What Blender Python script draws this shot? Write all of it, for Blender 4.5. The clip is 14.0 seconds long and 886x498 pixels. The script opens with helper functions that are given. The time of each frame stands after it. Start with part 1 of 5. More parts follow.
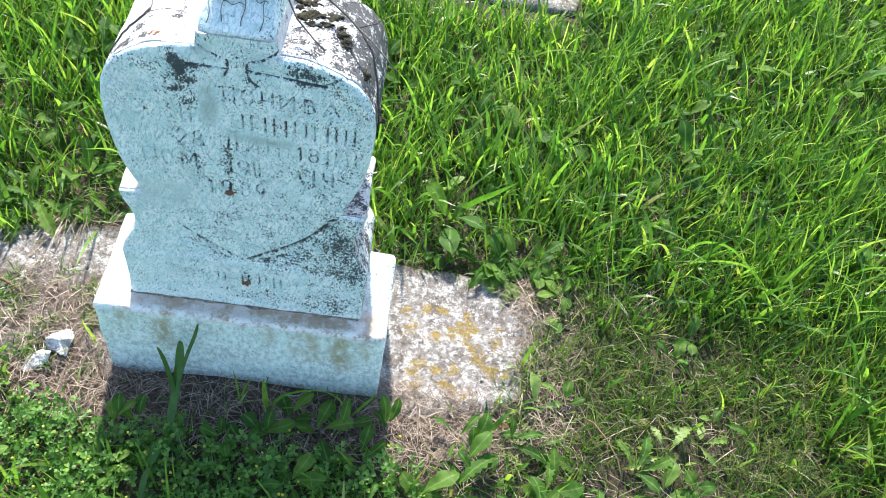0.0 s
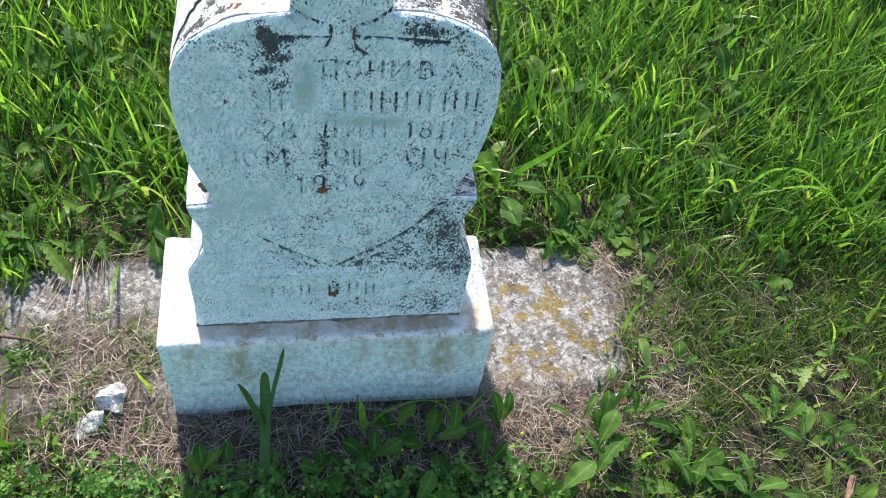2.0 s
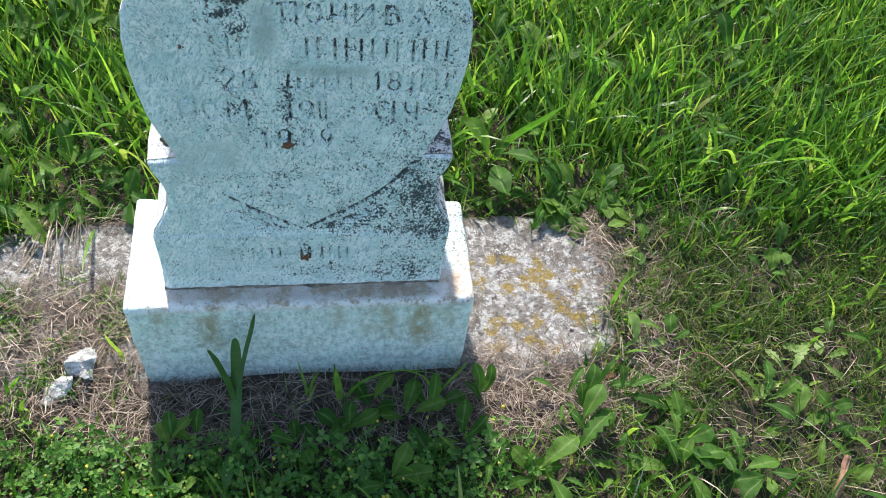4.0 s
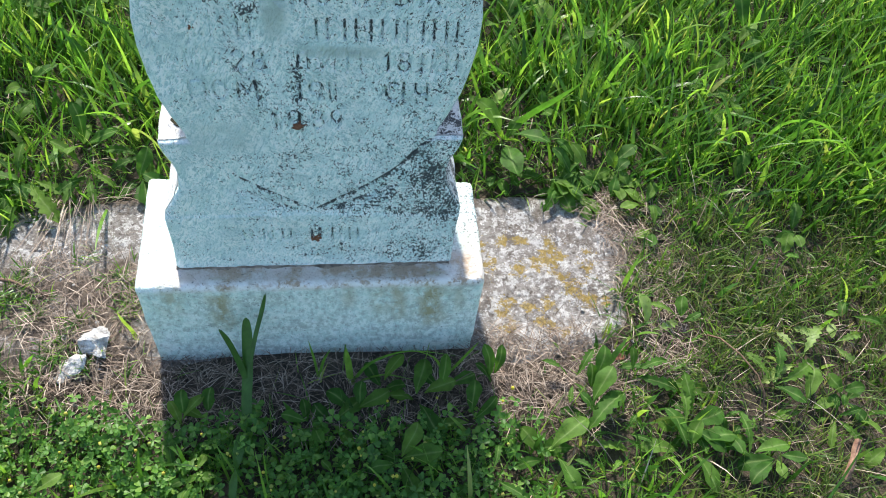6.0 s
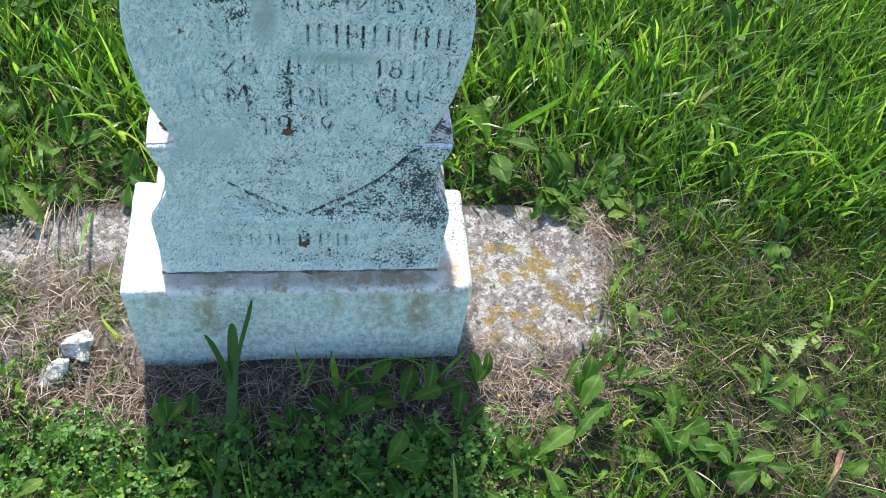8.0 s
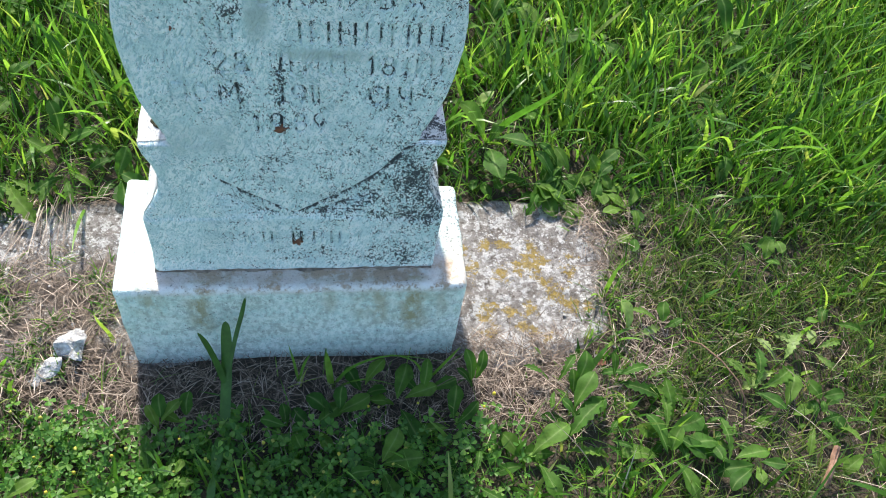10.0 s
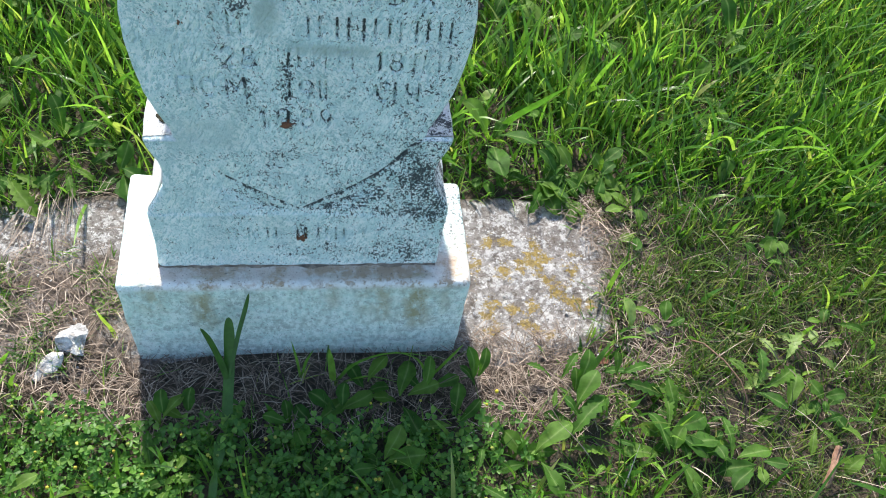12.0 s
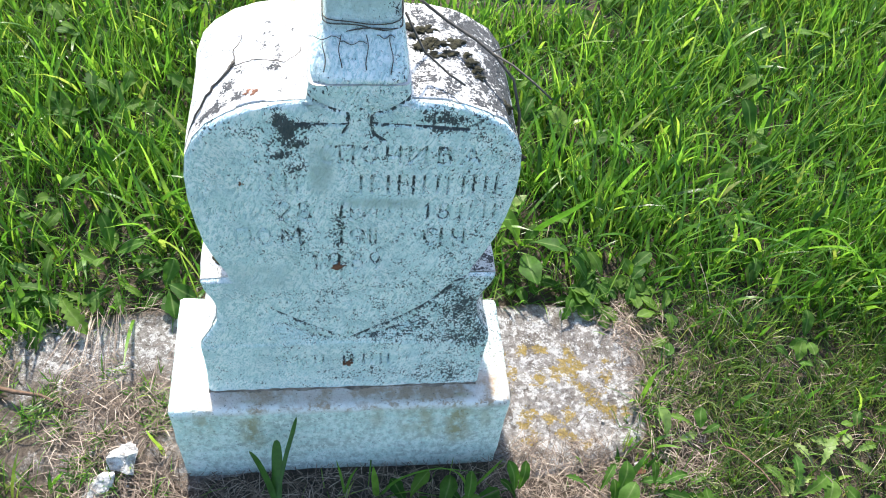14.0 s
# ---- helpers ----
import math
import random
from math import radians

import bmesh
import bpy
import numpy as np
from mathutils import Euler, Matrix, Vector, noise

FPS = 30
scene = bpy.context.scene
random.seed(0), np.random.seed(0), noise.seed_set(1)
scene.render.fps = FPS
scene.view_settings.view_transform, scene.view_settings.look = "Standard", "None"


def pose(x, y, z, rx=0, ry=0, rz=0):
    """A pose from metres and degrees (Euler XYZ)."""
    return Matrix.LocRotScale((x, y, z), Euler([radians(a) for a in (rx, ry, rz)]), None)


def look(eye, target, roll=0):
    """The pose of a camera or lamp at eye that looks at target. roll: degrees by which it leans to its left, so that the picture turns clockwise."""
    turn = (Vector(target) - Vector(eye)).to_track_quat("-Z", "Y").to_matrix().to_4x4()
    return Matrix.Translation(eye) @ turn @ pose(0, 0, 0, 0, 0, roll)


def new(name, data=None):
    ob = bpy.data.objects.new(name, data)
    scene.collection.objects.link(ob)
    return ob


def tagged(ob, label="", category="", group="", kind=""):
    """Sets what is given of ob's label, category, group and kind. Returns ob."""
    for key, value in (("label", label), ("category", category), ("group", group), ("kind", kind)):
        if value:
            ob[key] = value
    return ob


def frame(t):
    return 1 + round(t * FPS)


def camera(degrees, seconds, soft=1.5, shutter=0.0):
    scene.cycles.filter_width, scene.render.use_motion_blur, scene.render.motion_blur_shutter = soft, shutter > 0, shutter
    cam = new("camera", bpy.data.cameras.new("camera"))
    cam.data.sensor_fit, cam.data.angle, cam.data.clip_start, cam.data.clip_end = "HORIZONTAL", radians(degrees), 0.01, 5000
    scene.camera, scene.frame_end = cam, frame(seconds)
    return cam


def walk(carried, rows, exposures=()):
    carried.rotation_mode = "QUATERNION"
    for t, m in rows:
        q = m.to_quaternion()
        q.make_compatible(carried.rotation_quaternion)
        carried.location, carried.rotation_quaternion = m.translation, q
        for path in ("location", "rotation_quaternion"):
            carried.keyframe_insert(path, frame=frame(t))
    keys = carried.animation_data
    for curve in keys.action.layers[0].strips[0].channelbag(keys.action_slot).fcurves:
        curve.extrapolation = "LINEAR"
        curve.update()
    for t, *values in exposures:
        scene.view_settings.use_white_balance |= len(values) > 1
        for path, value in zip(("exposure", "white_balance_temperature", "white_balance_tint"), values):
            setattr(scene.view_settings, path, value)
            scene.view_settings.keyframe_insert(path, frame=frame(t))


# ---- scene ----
cam = camera(53.0, 14.0, soft=1.0)
PATH = [
    (0, (0.254, -0.82, 1.491), (0.351, 0.427, -0.07), 10.7),
    (0.5, (-0.006, -0.789, 1.475), (0.257, 0.443, -0.078), 7.8),
    (1, (-0.027, -0.736, 1.357), (0.296, 0.492, -0.188), 6.9),
    (1.5, (-0.022, -0.715, 1.337), (0.277, 0.495, -0.227), 7.7),
    (2, (-0.012, -0.708, 1.323), (0.267, 0.501, -0.246), 7.9),
    (2.5, (-0.005, -0.71, 1.299), (0.262, 0.516, -0.259), 7.5),
    (3, (0.01, -0.716, 1.286), (0.268, 0.506, -0.276), 8.4),
    (3.5, (0.04, -0.708, 1.269), (0.298, 0.495, -0.308), 7.9),
    (6, (0.051, -0.704, 1.271), (0.264, 0.446, -0.351), 6.9),
    (6.5, (0.051, -0.7, 1.274), (0.269, 0.452, -0.346), 6.9),
    (7, (0.051, -0.697, 1.273), (0.275, 0.456, -0.345), 7.1),
    (7.5, (0.049, -0.697, 1.27), (0.287, 0.461, -0.344), 8.1),
    (8, (0.046, -0.698, 1.27), (0.294, 0.458, -0.344), 8.9),
    (10.5, (0.051, -0.691, 1.267), (0.31, 0.452, -0.354), 9.1),
    (11, (0.053, -0.695, 1.262), (0.311, 0.453, -0.355), 8.9),
    (11.5, (0.049, -0.693, 1.265), (0.31, 0.449, -0.356), 9.4),
    (12, (0.037, -0.69, 1.265), (0.304, 0.449, -0.357), 10.0),
    (12.5, (0.03, -0.685, 1.264), (0.296, 0.45, -0.361), 10.3),
    (13, (0.026, -0.678, 1.273), (0.284, 0.458, -0.352), 9.1),
    (13.5, (0.008, -0.658, 1.302), (0.259, 0.492, -0.314), 8.8),
    (14, (-0.002, -0.633, 1.356), (0.232, 0.606, -0.196), 7.1),
]
walk(cam, [(t, look(eye, target, roll)) for t, eye, target, roll in PATH],
     [(0.0, 1.52), (0.5, 1.22), (1.2, 1.07), (2.5, 1.03), (3.6, 1.03), (6.0, 1.10), (13.2, 1.13), (14.0, 1.32)])

# ---- world, sun, exposure ----
SUN_EL, SUN_AZ = 43.0, 8.0      # height, and degrees by which the light drifts to +x as it comes towards -y
world = bpy.data.worlds.new("sky")
scene.world = world
world.use_nodes = True
wn = world.node_tree
sky = wn.nodes.new("ShaderNodeTexSky")
sky.sky_type, sky.sun_disc = "NISHITA", False
sky.sun_elevation, sky.sun_rotation = radians(SUN_EL), radians(-SUN_AZ)
wn.links.new(sky.outputs[0], wn.nodes["Background"].inputs[0])
wn.nodes["Background"].inputs[1].default_value = 0.15
sun = new("sun", bpy.data.lights.new("sun", "SUN"))
sun.data.energy, sun.data.angle, sun.data.color = 4.35, radians(3.0), (1.0, 0.935, 0.83)
ce, se = math.cos(radians(SUN_EL)), math.sin(radians(SUN_EL))
sun_way = Vector((ce * math.sin(radians(SUN_AZ)), -ce * math.cos(radians(SUN_AZ)), -se))
sun.matrix_world = look((0, 0, 5), Vector((0, 0, 5)) + sun_way)


# ---- materials ----
def material(name):
    m = bpy.data.materials.new(name)
    m.use_nodes = True
    nt = m.node_tree
    return m, nt, nt.nodes["Principled BSDF"]


def node(nt, kind, **inputs):
    n = nt.nodes.new(kind)
    for k, v in inputs.items():
        key = k.replace("_", " ")
        if hasattr(v, "node"):
            nt.links.new(v, n.inputs[key])
        else:
            n.inputs[key].default_value = v
    return n


def noise_of(nt, scale, detail=4.0, rough=0.6, stretch=(1, 1, 1), shift=(0, 0, 0), distort=0.0, turn=0.0):
    tc = nt.nodes.new("ShaderNodeNewGeometry")
    mp = nt.nodes.new("ShaderNodeMapping")
    mp.inputs["Scale"].default_value, mp.inputs["Location"].default_value = stretch, shift
    if turn:
        lean = nt.nodes.new("ShaderNodeVectorRotate")
        lean.rotation_type = "Y_AXIS"
        lean.inputs["Angle"].default_value = radians(turn)
        nt.links.new(tc.outputs["Position"], lean.inputs["Vector"])
        nt.links.new(lean.outputs[0], mp.inputs["Vector"])
    else:
        nt.links.new(tc.outputs["Position"], mp.inputs["Vector"])
    n = nt.nodes.new("ShaderNodeTexNoise")
    n.inputs["Scale"].default_value, n.inputs["Detail"].default_value = scale, detail
    n.inputs["Roughness"].default_value, n.inputs["Distortion"].default_value = rough, distort
    nt.links.new(mp.outputs[0], n.inputs["Vector"])
    return n.outputs["Fac"]


def ramp(nt, fac, stops):
    r = nt.nodes.new("ShaderNodeValToRGB")
    nt.links.new(fac, r.inputs[0])
    while len(r.color_ramp.elements) < len(stops):
        r.color_ramp.elements.new(0.5)
    for e, (p, c) in zip(r.color_ramp.elements, stops):
        e.position = p
        e.color = (*c, 1) if isinstance(c, tuple) else (c, c, c, 1)
    return r.outputs[0]


def math_of(nt, op, a, b, clamp=False):
    n = nt.nodes.new("ShaderNodeMath")
    n.operation, n.use_clamp = op, clamp
    for i, v in enumerate((a, b)):
        if hasattr(v, "node"):
            nt.links.new(v, n.inputs[i])
        else:
            n.inputs[i].default_value = v
    return n.outputs[0]


def mix(nt, fac, a, b):
    n = nt.nodes.new("ShaderNodeMix")
    n.data_type = "RGBA"
    for i, v in ((0, fac), (6, a), (7, b)):
        if hasattr(v, "node"):
            nt.links.new(v, n.inputs[i])
        elif isinstance(v, tuple):
            n.inputs[i].default_value = (*v, 1)
        else:
            n.inputs[i].default_value = v
    return n.outputs[2]


def bump(nt, height, strength, distance, bsdf, under=None):
    b = nt.nodes.new("ShaderNodeBump")
    b.inputs["Strength"].default_value, b.inputs["Distance"].default_value = strength, distance
    nt.links.new(height, b.inputs["Height"])
    if under:
        nt.links.new(under, b.inputs["Normal"])
    nt.links.new(b.outputs[0], bsdf.inputs["Normal"])
    return b.outputs[0]


def attribute(nt, name):
    a = nt.nodes.new("ShaderNodeAttribute")
    a.attribute_name = name
    return a.outputs["Fac"]


def paint_material(name, stops, worn, shade, speck, broad, share, fleck):
    """Old brushed paint over rough concrete, with black lichen where the attribute grime is high, and smooth mended patches."""
    m, nt, b = material(name)
    base = ramp(nt, noise_of(nt, 14, 5, 0.65, (1, 1, 0.6)), stops)
    # brush strokes in two directions, one or the other by place
    first_way = noise_of(nt, 270, 3, 0.6, (1.0, 0.5, 0.34), (1, 0, 3), 0.9, -22)
    other_way = noise_of(nt, 300, 3, 0.6, (1.0, 0.5, 0.62), (5, 0, 1), 1.2, 35)
    which = ramp(nt, noise_of(nt, 24, 4, 0.7, shift=(3, 3, 0)), [(0.38, 0.0), (0.62, 1.0)])
    streak = mix(nt, which, first_way, other_way)
    crumb = noise_of(nt, 420, 3, 0.65, (1, 1, 0.8), (8, 0, 0), 0.4)
    base = mix(nt, ramp(nt, crumb, [(0.36, 0.8), (0.42, 0.0)]), base, shade)
    base = mix(nt, ramp(nt, streak, [(0.38, 0.75), (0.44, 0.0)]), base, shade)
    patchy = math_of(nt, "MULTIPLY", ramp(nt, streak, [(0.46, 0.0), (0.52, fleck)]), ramp(nt, noise_of(nt, 38, 4, 0.7, shift=(0, 5, 2)), [(0.36, 0.25), (0.56, 1.0)]))
    base = mix(nt, patchy, base, worn)
    mended = math_of(nt, "MULTIPLY", attribute(nt, "patch"), ramp(nt, noise_of(nt, 60, 4, 0.6), [(0.35, 0.5), (0.55, 1.0)]))
    base = mix(nt, mended, base, (0.47, 0.585, 0.565))
    fine = noise_of(nt, 340, 3, 0.62, (1, 1, 0.72), (2, 0, 5), 0.8)
    wide = noise_of(nt, broad, 4, 0.7)
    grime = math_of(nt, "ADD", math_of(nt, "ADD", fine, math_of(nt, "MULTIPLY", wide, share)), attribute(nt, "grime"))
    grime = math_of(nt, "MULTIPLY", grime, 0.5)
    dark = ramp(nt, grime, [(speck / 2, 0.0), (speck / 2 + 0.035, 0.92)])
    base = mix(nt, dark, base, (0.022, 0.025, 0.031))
    nt.links.new(base, b.inputs["Base Color"])
    b.inputs["Roughness"].default_value = 0.8
    b.inputs["Specular IOR Level"].default_value = 0.22
    first = bump(nt, noise_of(nt, 60, 5, 0.6), 0.5, 0.006, b)
    second = bump(nt, streak, 1.0, 0.005, b, first)
    bump(nt, fine, 0.5, 0.0018, b, second)
    return m


BLUE = paint_material("blue_paint", [(0.3, (0.53, 0.71, 0.72)), (0.5, (0.61, 0.79, 0.795)), (0.72, (0.68, 0.83, 0.83))], (0.94, 0.985, 0.975), (0.38, 0.53, 0.56), 0.868, 42, 0.5, 0.9)
# for flank and top: worn paint made whiter, sunlight put into its colour
PALE = paint_material("sunlit_weathered_paint", [(0.3, (0.58, 0.57, 0.56)), (0.7, (0.72, 0.72, 0.72))], (0.80, 0.80, 0.80), (0.50, 0.50, 0.49), 1.39, 48, 1.2, 0.6)


def plinth_material():
    m, nt, b = material("plinth_paint")
    base = ramp(nt, noise_of(nt, 12, 5, 0.7, (0.7, 0.7, 1.4)), [(0.36, (0.46, 0.53, 0.50)), (0.46, (0.57, 0.69, 0.65)), (0.56, (0.60, 0.77, 0.74)), (0.66, (0.74, 0.82, 0.79))])
    smear = noise_of(nt, 30, 6, 0.75, (0.8, 0.8, 1.2))
    base = mix(nt, ramp(nt, smear, [(0.52, 0.0), (0.60, 0.75)]), base, (0.80, 0.88, 0.87))
    base = mix(nt, ramp(nt, noise_of(nt, 22, 6, 0.78, (0.7, 0.7, 1.3), (4, 0, 2)), [(0.34, 0.8), (0.45, 0.0)]), base, (0.33, 0.41, 0.42))
    worn = noise_of(nt, 85, 5, 0.75, (1.2, 1.2, 0.75), (0, 2, 6))
    base = mix(nt, ramp(nt, worn, [(0.52, 0.0), (0.56, 0.8)]), base, (0.80, 0.89, 0.86))
    base = mix(nt, ramp(nt, worn, [(0.41, 0.8), (0.47, 0.0)]), base, (0.40, 0.48, 0.46))
    base = mix(nt, math_of(nt, "MULTIPLY", attribute(nt, "top"), ramp(nt, noise_of(nt, 30, 5, 0.7), [(0.36, 0.6), (0.56, 1.0)])), base, (0.60, 0.53, 0.48))
    run = math_of(nt, "MULTIPLY", attribute(nt, "run"), ramp(nt, noise_of(nt, 48, 4, 0.65, (1.0, 1.0, 0.6), (3, 1, 0)), [(0.38, 0.1), (0.54, 1.0)]))
    base = mix(nt, run, base, (0.36, 0.33, 0.20))
    base = mix(nt, math_of(nt, "MULTIPLY", attribute(nt, "tan"), ramp(nt, noise_of(nt, 26, 5, 0.7), [(0.42, 0.1), (0.56, 0.9)])), base, (0.36, 0.26, 0.17))
    bare = math_of(nt, "MULTIPLY", attribute(nt, "edge"), ramp(nt, noise_of(nt, 70, 5, 0.75), [(0.42, 0.0), (0.52, 0.9)]))
    base = mix(nt, bare, base, (0.80, 0.82, 0.80))
    speck = math_of(nt, "ADD", noise_of(nt, 240, 4, 0.75), attribute(nt, "spot"))
    base = mix(nt, ramp(nt, speck, [(0.62, 0.0), (0.66, 0.85)]), base, (0.06, 0.07, 0.07))
    nt.links.new(base, b.inputs["Base Color"])
    b.inputs["Roughness"].default_value = 0.7
    first = bump(nt, noise_of(nt, 45, 5, 0.65), 0.7, 0.008, b)
    second = bump(nt, worn, 0.5, 0.003, b, first)
    bump(nt, noise_of(nt, 300, 3, 0.6), 0.4, 0.002, b, second)
    return m


PLINTH = plinth_material()


def slab_material():
    m, nt, b = material("lichened_concrete")
    base = ramp(nt, noise_of(nt, 16, 6, 0.75), [(0.34, (0.15, 0.125, 0.105)), (0.46, (0.245, 0.22, 0.20)), (0.58, (0.34, 0.315, 0.295)), (0.68, (0.44, 0.42, 0.40))])
    grit = noise_of(nt, 105, 6, 0.8)
    base = mix(nt, ramp(nt, noise_of(nt, 42, 5, 0.75, shift=(2, 9, 0)), [(0.52, 0.0), (0.565, 0.9)]), base, (0.60, 0.585, 0.57))
    base = mix(nt, ramp(nt, grit, [(0.555, 0.0), (0.60, 0.9)]), base, (0.74, 0.73, 0.72))
    base = mix(nt, ramp(nt, grit, [(0.38, 0.9), (0.455, 0.0)]), base, (0.085, 0.065, 0.05))
    dirt = math_of(nt, "MULTIPLY", attribute(nt, "soil"), ramp(nt, noise_of(nt, 18, 6, 0.75, shift=(7, 0, 0)), [(0.34, 0.15), (0.50, 0.97)]))
    base = mix(nt, dirt, base, ramp(nt, noise_of(nt, 70, 5, 0.75), [(0.36, (0.07, 0.05, 0.037)), (0.64, (0.20, 0.155, 0.12))]))
    blotch = math_of(nt, "ADD", math_of(nt, "MULTIPLY", noise_of(nt, 62, 6, 0.8, shift=(1, 4, 0)), 2.0), -0.5)
    spots = math_of(nt, "ADD", blotch, attribute(nt, "lichen"))
    base = mix(nt, ramp(nt, spots, [(0.66, 0.0), (0.72, 0.9)]), base, ramp(nt, noise_of(nt, 150, 4, 0.7), [(0.35, (0.20, 0.14, 0.03)), (0.65, (0.42, 0.29, 0.055))]))
    nt.links.new(base, b.inputs["Base Color"])
    b.inputs["Roughness"].default_value = 0.92
    first = bump(nt, noise_of(nt, 46, 6, 0.75), 1.0, 0.02, b)
    bump(nt, grit, 1.0, 0.005, b, first)
    return m


SLAB = slab_material()


def soil_material():
    m, nt, b = material("soil_and_turf")
    base = ramp(nt, noise_of(nt, 25, 6, 0.7), [(0.3, (0.022, 0.016, 0.011)), (0.5, (0.050, 0.038, 0.025)), (0.7, (0.12, 0.093, 0.062))])
    turf = ramp(nt, noise_of(nt, 90, 4, 0.7), [(0.35, (0.014, 0.042, 0.004)), (0.65, (0.042, 0.098, 0.012))])
    thatch = ramp(nt, noise_of(nt, 160, 5, 0.8), [(0.52, 0.0), (0.62, 0.6)])
    base = mix(nt, thatch, base, (0.11, 0.088, 0.055))
    base = mix(nt, math_of(nt, "MULTIPLY", attribute(nt, "turf"), ramp(nt, noise_of(nt, 3, 4, 0.6), [(0.35, 0.6), (0.6, 0.95)])), base, turf)
    nt.links.new(base, b.inputs["Base Color"])
    b.inputs["Roughness"].default_value = 0.95
    bump(nt, noise_of(nt, 120, 5, 0.7), 1.0, 0.01, b)
    return m


SOIL = soil_material()


def leaf_material(name, stops, glow, rough=0.45, through_share=0.45, gloss=0.42):
    """A thin leaf: its own colour by island, gloss, and light that passes through."""
    m, nt, b = material(name)
    g = nt.nodes.new("ShaderNodeNewGeometry")
    own = nt.nodes.new("ShaderNodeObjectInfo")
    tone = ramp(nt, math_of(nt, "FRACT", math_of(nt, "ADD", g.outputs["Random Per Island"], own.outputs["Random"]), 0.0), stops)
    rib = math_of(nt, "POWER", attribute(nt, "rib"), 5.0)
    tone = mix(nt, math_of(nt, "MULTIPLY", rib, 0.6), tone, (0.24, 0.34, 0.12))
    grain = ramp(nt, noise_of(nt, 60, 3, 0.6), [(0.3, 0.7), (0.7, 1.2)])
    mul = nt.nodes.new("ShaderNodeMix")
    mul.data_type, mul.blend_type = "RGBA", "MULTIPLY"
    mul.inputs[0].default_value = 1.0
    nt.links.new(tone, mul.inputs[6])
    nt.links.new(grain, mul.inputs[7])
    nt.links.new(mul.outputs[2], b.inputs["Base Color"])
    b.inputs["Roughness"].default_value = rough
    b.inputs["Specular IOR Level"].default_value = gloss
    bump(nt, noise_of(nt, 260, 3, 0.6), 0.35, 0.0015, b)
    tr = nt.nodes.new("ShaderNodeBsdfTranslucent")
    tint = nt.nodes.new("ShaderNodeMix")
    tint.data_type, tint.blend_type = "RGBA", "MULTIPLY"
    tint.inputs[0].default_value = 1.0
    nt.links.new(mul.outputs[2], tint.inputs[6])
    tint.inputs[7].default_value = (*glow, 1)
    nt.links.new(tint.outputs[2], tr.inputs["Color"])
    ms = nt.nodes.new("ShaderNodeMixShader")
    ms.inputs[0].default_value = through_share
    nt.links.new(b.outputs[0], ms.inputs[1])
    nt.links.new(tr.outputs[0], ms.inputs[2])
    nt.links.new(ms.outputs[0], nt.nodes["Material Output"].inputs["Surface"])
    return m


GRASS = leaf_material("grass_blade", [(0.0, (0.028, 0.085, 0.012)), (0.4, (0.073, 0.19, 0.027)), (0.78, (0.145, 0.285, 0.045)), (0.94, (0.21, 0.33, 0.06)), (1.0, (0.28, 0.32, 0.11))], (1.8, 1.75, 1.0), 0.33, 0.5)
OLIVE = leaf_material("dull_grass_blade", [(0.0, (0.035, 0.075, 0.014)), (0.45, (0.085, 0.15, 0.03)), (0.8, (0.14, 0.20, 0.05)), (1.0, (0.24, 0.23, 0.11))], (1.6, 1.5, 0.9), 0.45, 0.45, 0.3)
WEED = leaf_material("weed_leaf", [(0.0, (0.034, 0.10, 0.014)), (0.5, (0.058, 0.145, 0.020)), (1.0, (0.115, 0.21, 0.032))], (1.7, 1.7, 0.8), 0.62, 0.45, 0.18)
LIGHT = leaf_material("young_leaf", [(0.0, (0.12, 0.22, 0.04)), (0.5, (0.19, 0.30, 0.07)), (1.0, (0.28, 0.38, 0.11))], (1.6, 1.6, 0.9), 0.5, 0.45, 0.4)
DARK = leaf_material("shoot_leaf", [(0.0, (0.03, 0.085, 0.016)), (1.0, (0.05, 0.13, 0.022))], (1.3, 1.4, 0.8), 0.5, 0.3)
CLOVER = leaf_material("clover_leaf", [(0.0, (0.05, 0.145, 0.02)), (0.6, (0.09, 0.225, 0.032)), (1.0, (0.17, 0.30, 0.05))], (1.6, 1.6, 0.8), 0.5, 0.4)
STRAW = leaf_material("dry_straw", [(0.0, (0.05, 0.034, 0.024)), (0.35, (0.15, 0.105, 0.076)), (0.7, (0.33, 0.25, 0.19)), (1.0, (0.60, 0.50, 0.40))], (1.0, 0.9, 0.8), 0.6, 0.2)
YELLOW = leaf_material("yellow_floret", [(0.0, (0.22, 0.30, 0.06)), (0.6, (0.40, 0.42, 0.08)), (1.0, (0.55, 0.48, 0.04))], (1.2, 1.1, 0.6), 0.6, 0.25)


def plain_material(name, low, high, scale, rough, relief):
    m, nt, b = material(name)
    nt.links.new(ramp(nt, noise_of(nt, scale, 5, 0.7), [(0.3, low), (0.7, high)]), b.inputs["Base Color"])
    b.inputs["Roughness"].default_value = rough
    bump(nt, noise_of(nt, scale * 2.5, 4, 0.7), 0.7, relief, b)
    return m


ROCK = plain_material("white_stone", (0.18, 0.165, 0.15), (0.86, 0.85, 0.83), 95, 0.9, 0.012)
PEBBLE = plain_material("grey_pebble", (0.35, 0.33, 0.31), (0.66, 0.64, 0.62), 90, 0.9, 0.002)
WIRE = plain_material("rusted_wire", (0.03, 0.028, 0.026), (0.10, 0.085, 0.07), 120, 0.7, 0.001)
TWIG = plain_material("dead_stalk", (0.07, 0.04, 0.025), (0.20, 0.12, 0.075), 150, 0.85, 0.001)
BROWN = plain_material("dry_brown_bark", (0.14, 0.065, 0.04), (0.42, 0.25, 0.16), 110, 0.8, 0.001)
MOSS_HOLE = plain_material("dark_moss_and_hole", (0.008, 0.009, 0.005), (0.045, 0.040, 0.016), 140, 1.0, 0.004)
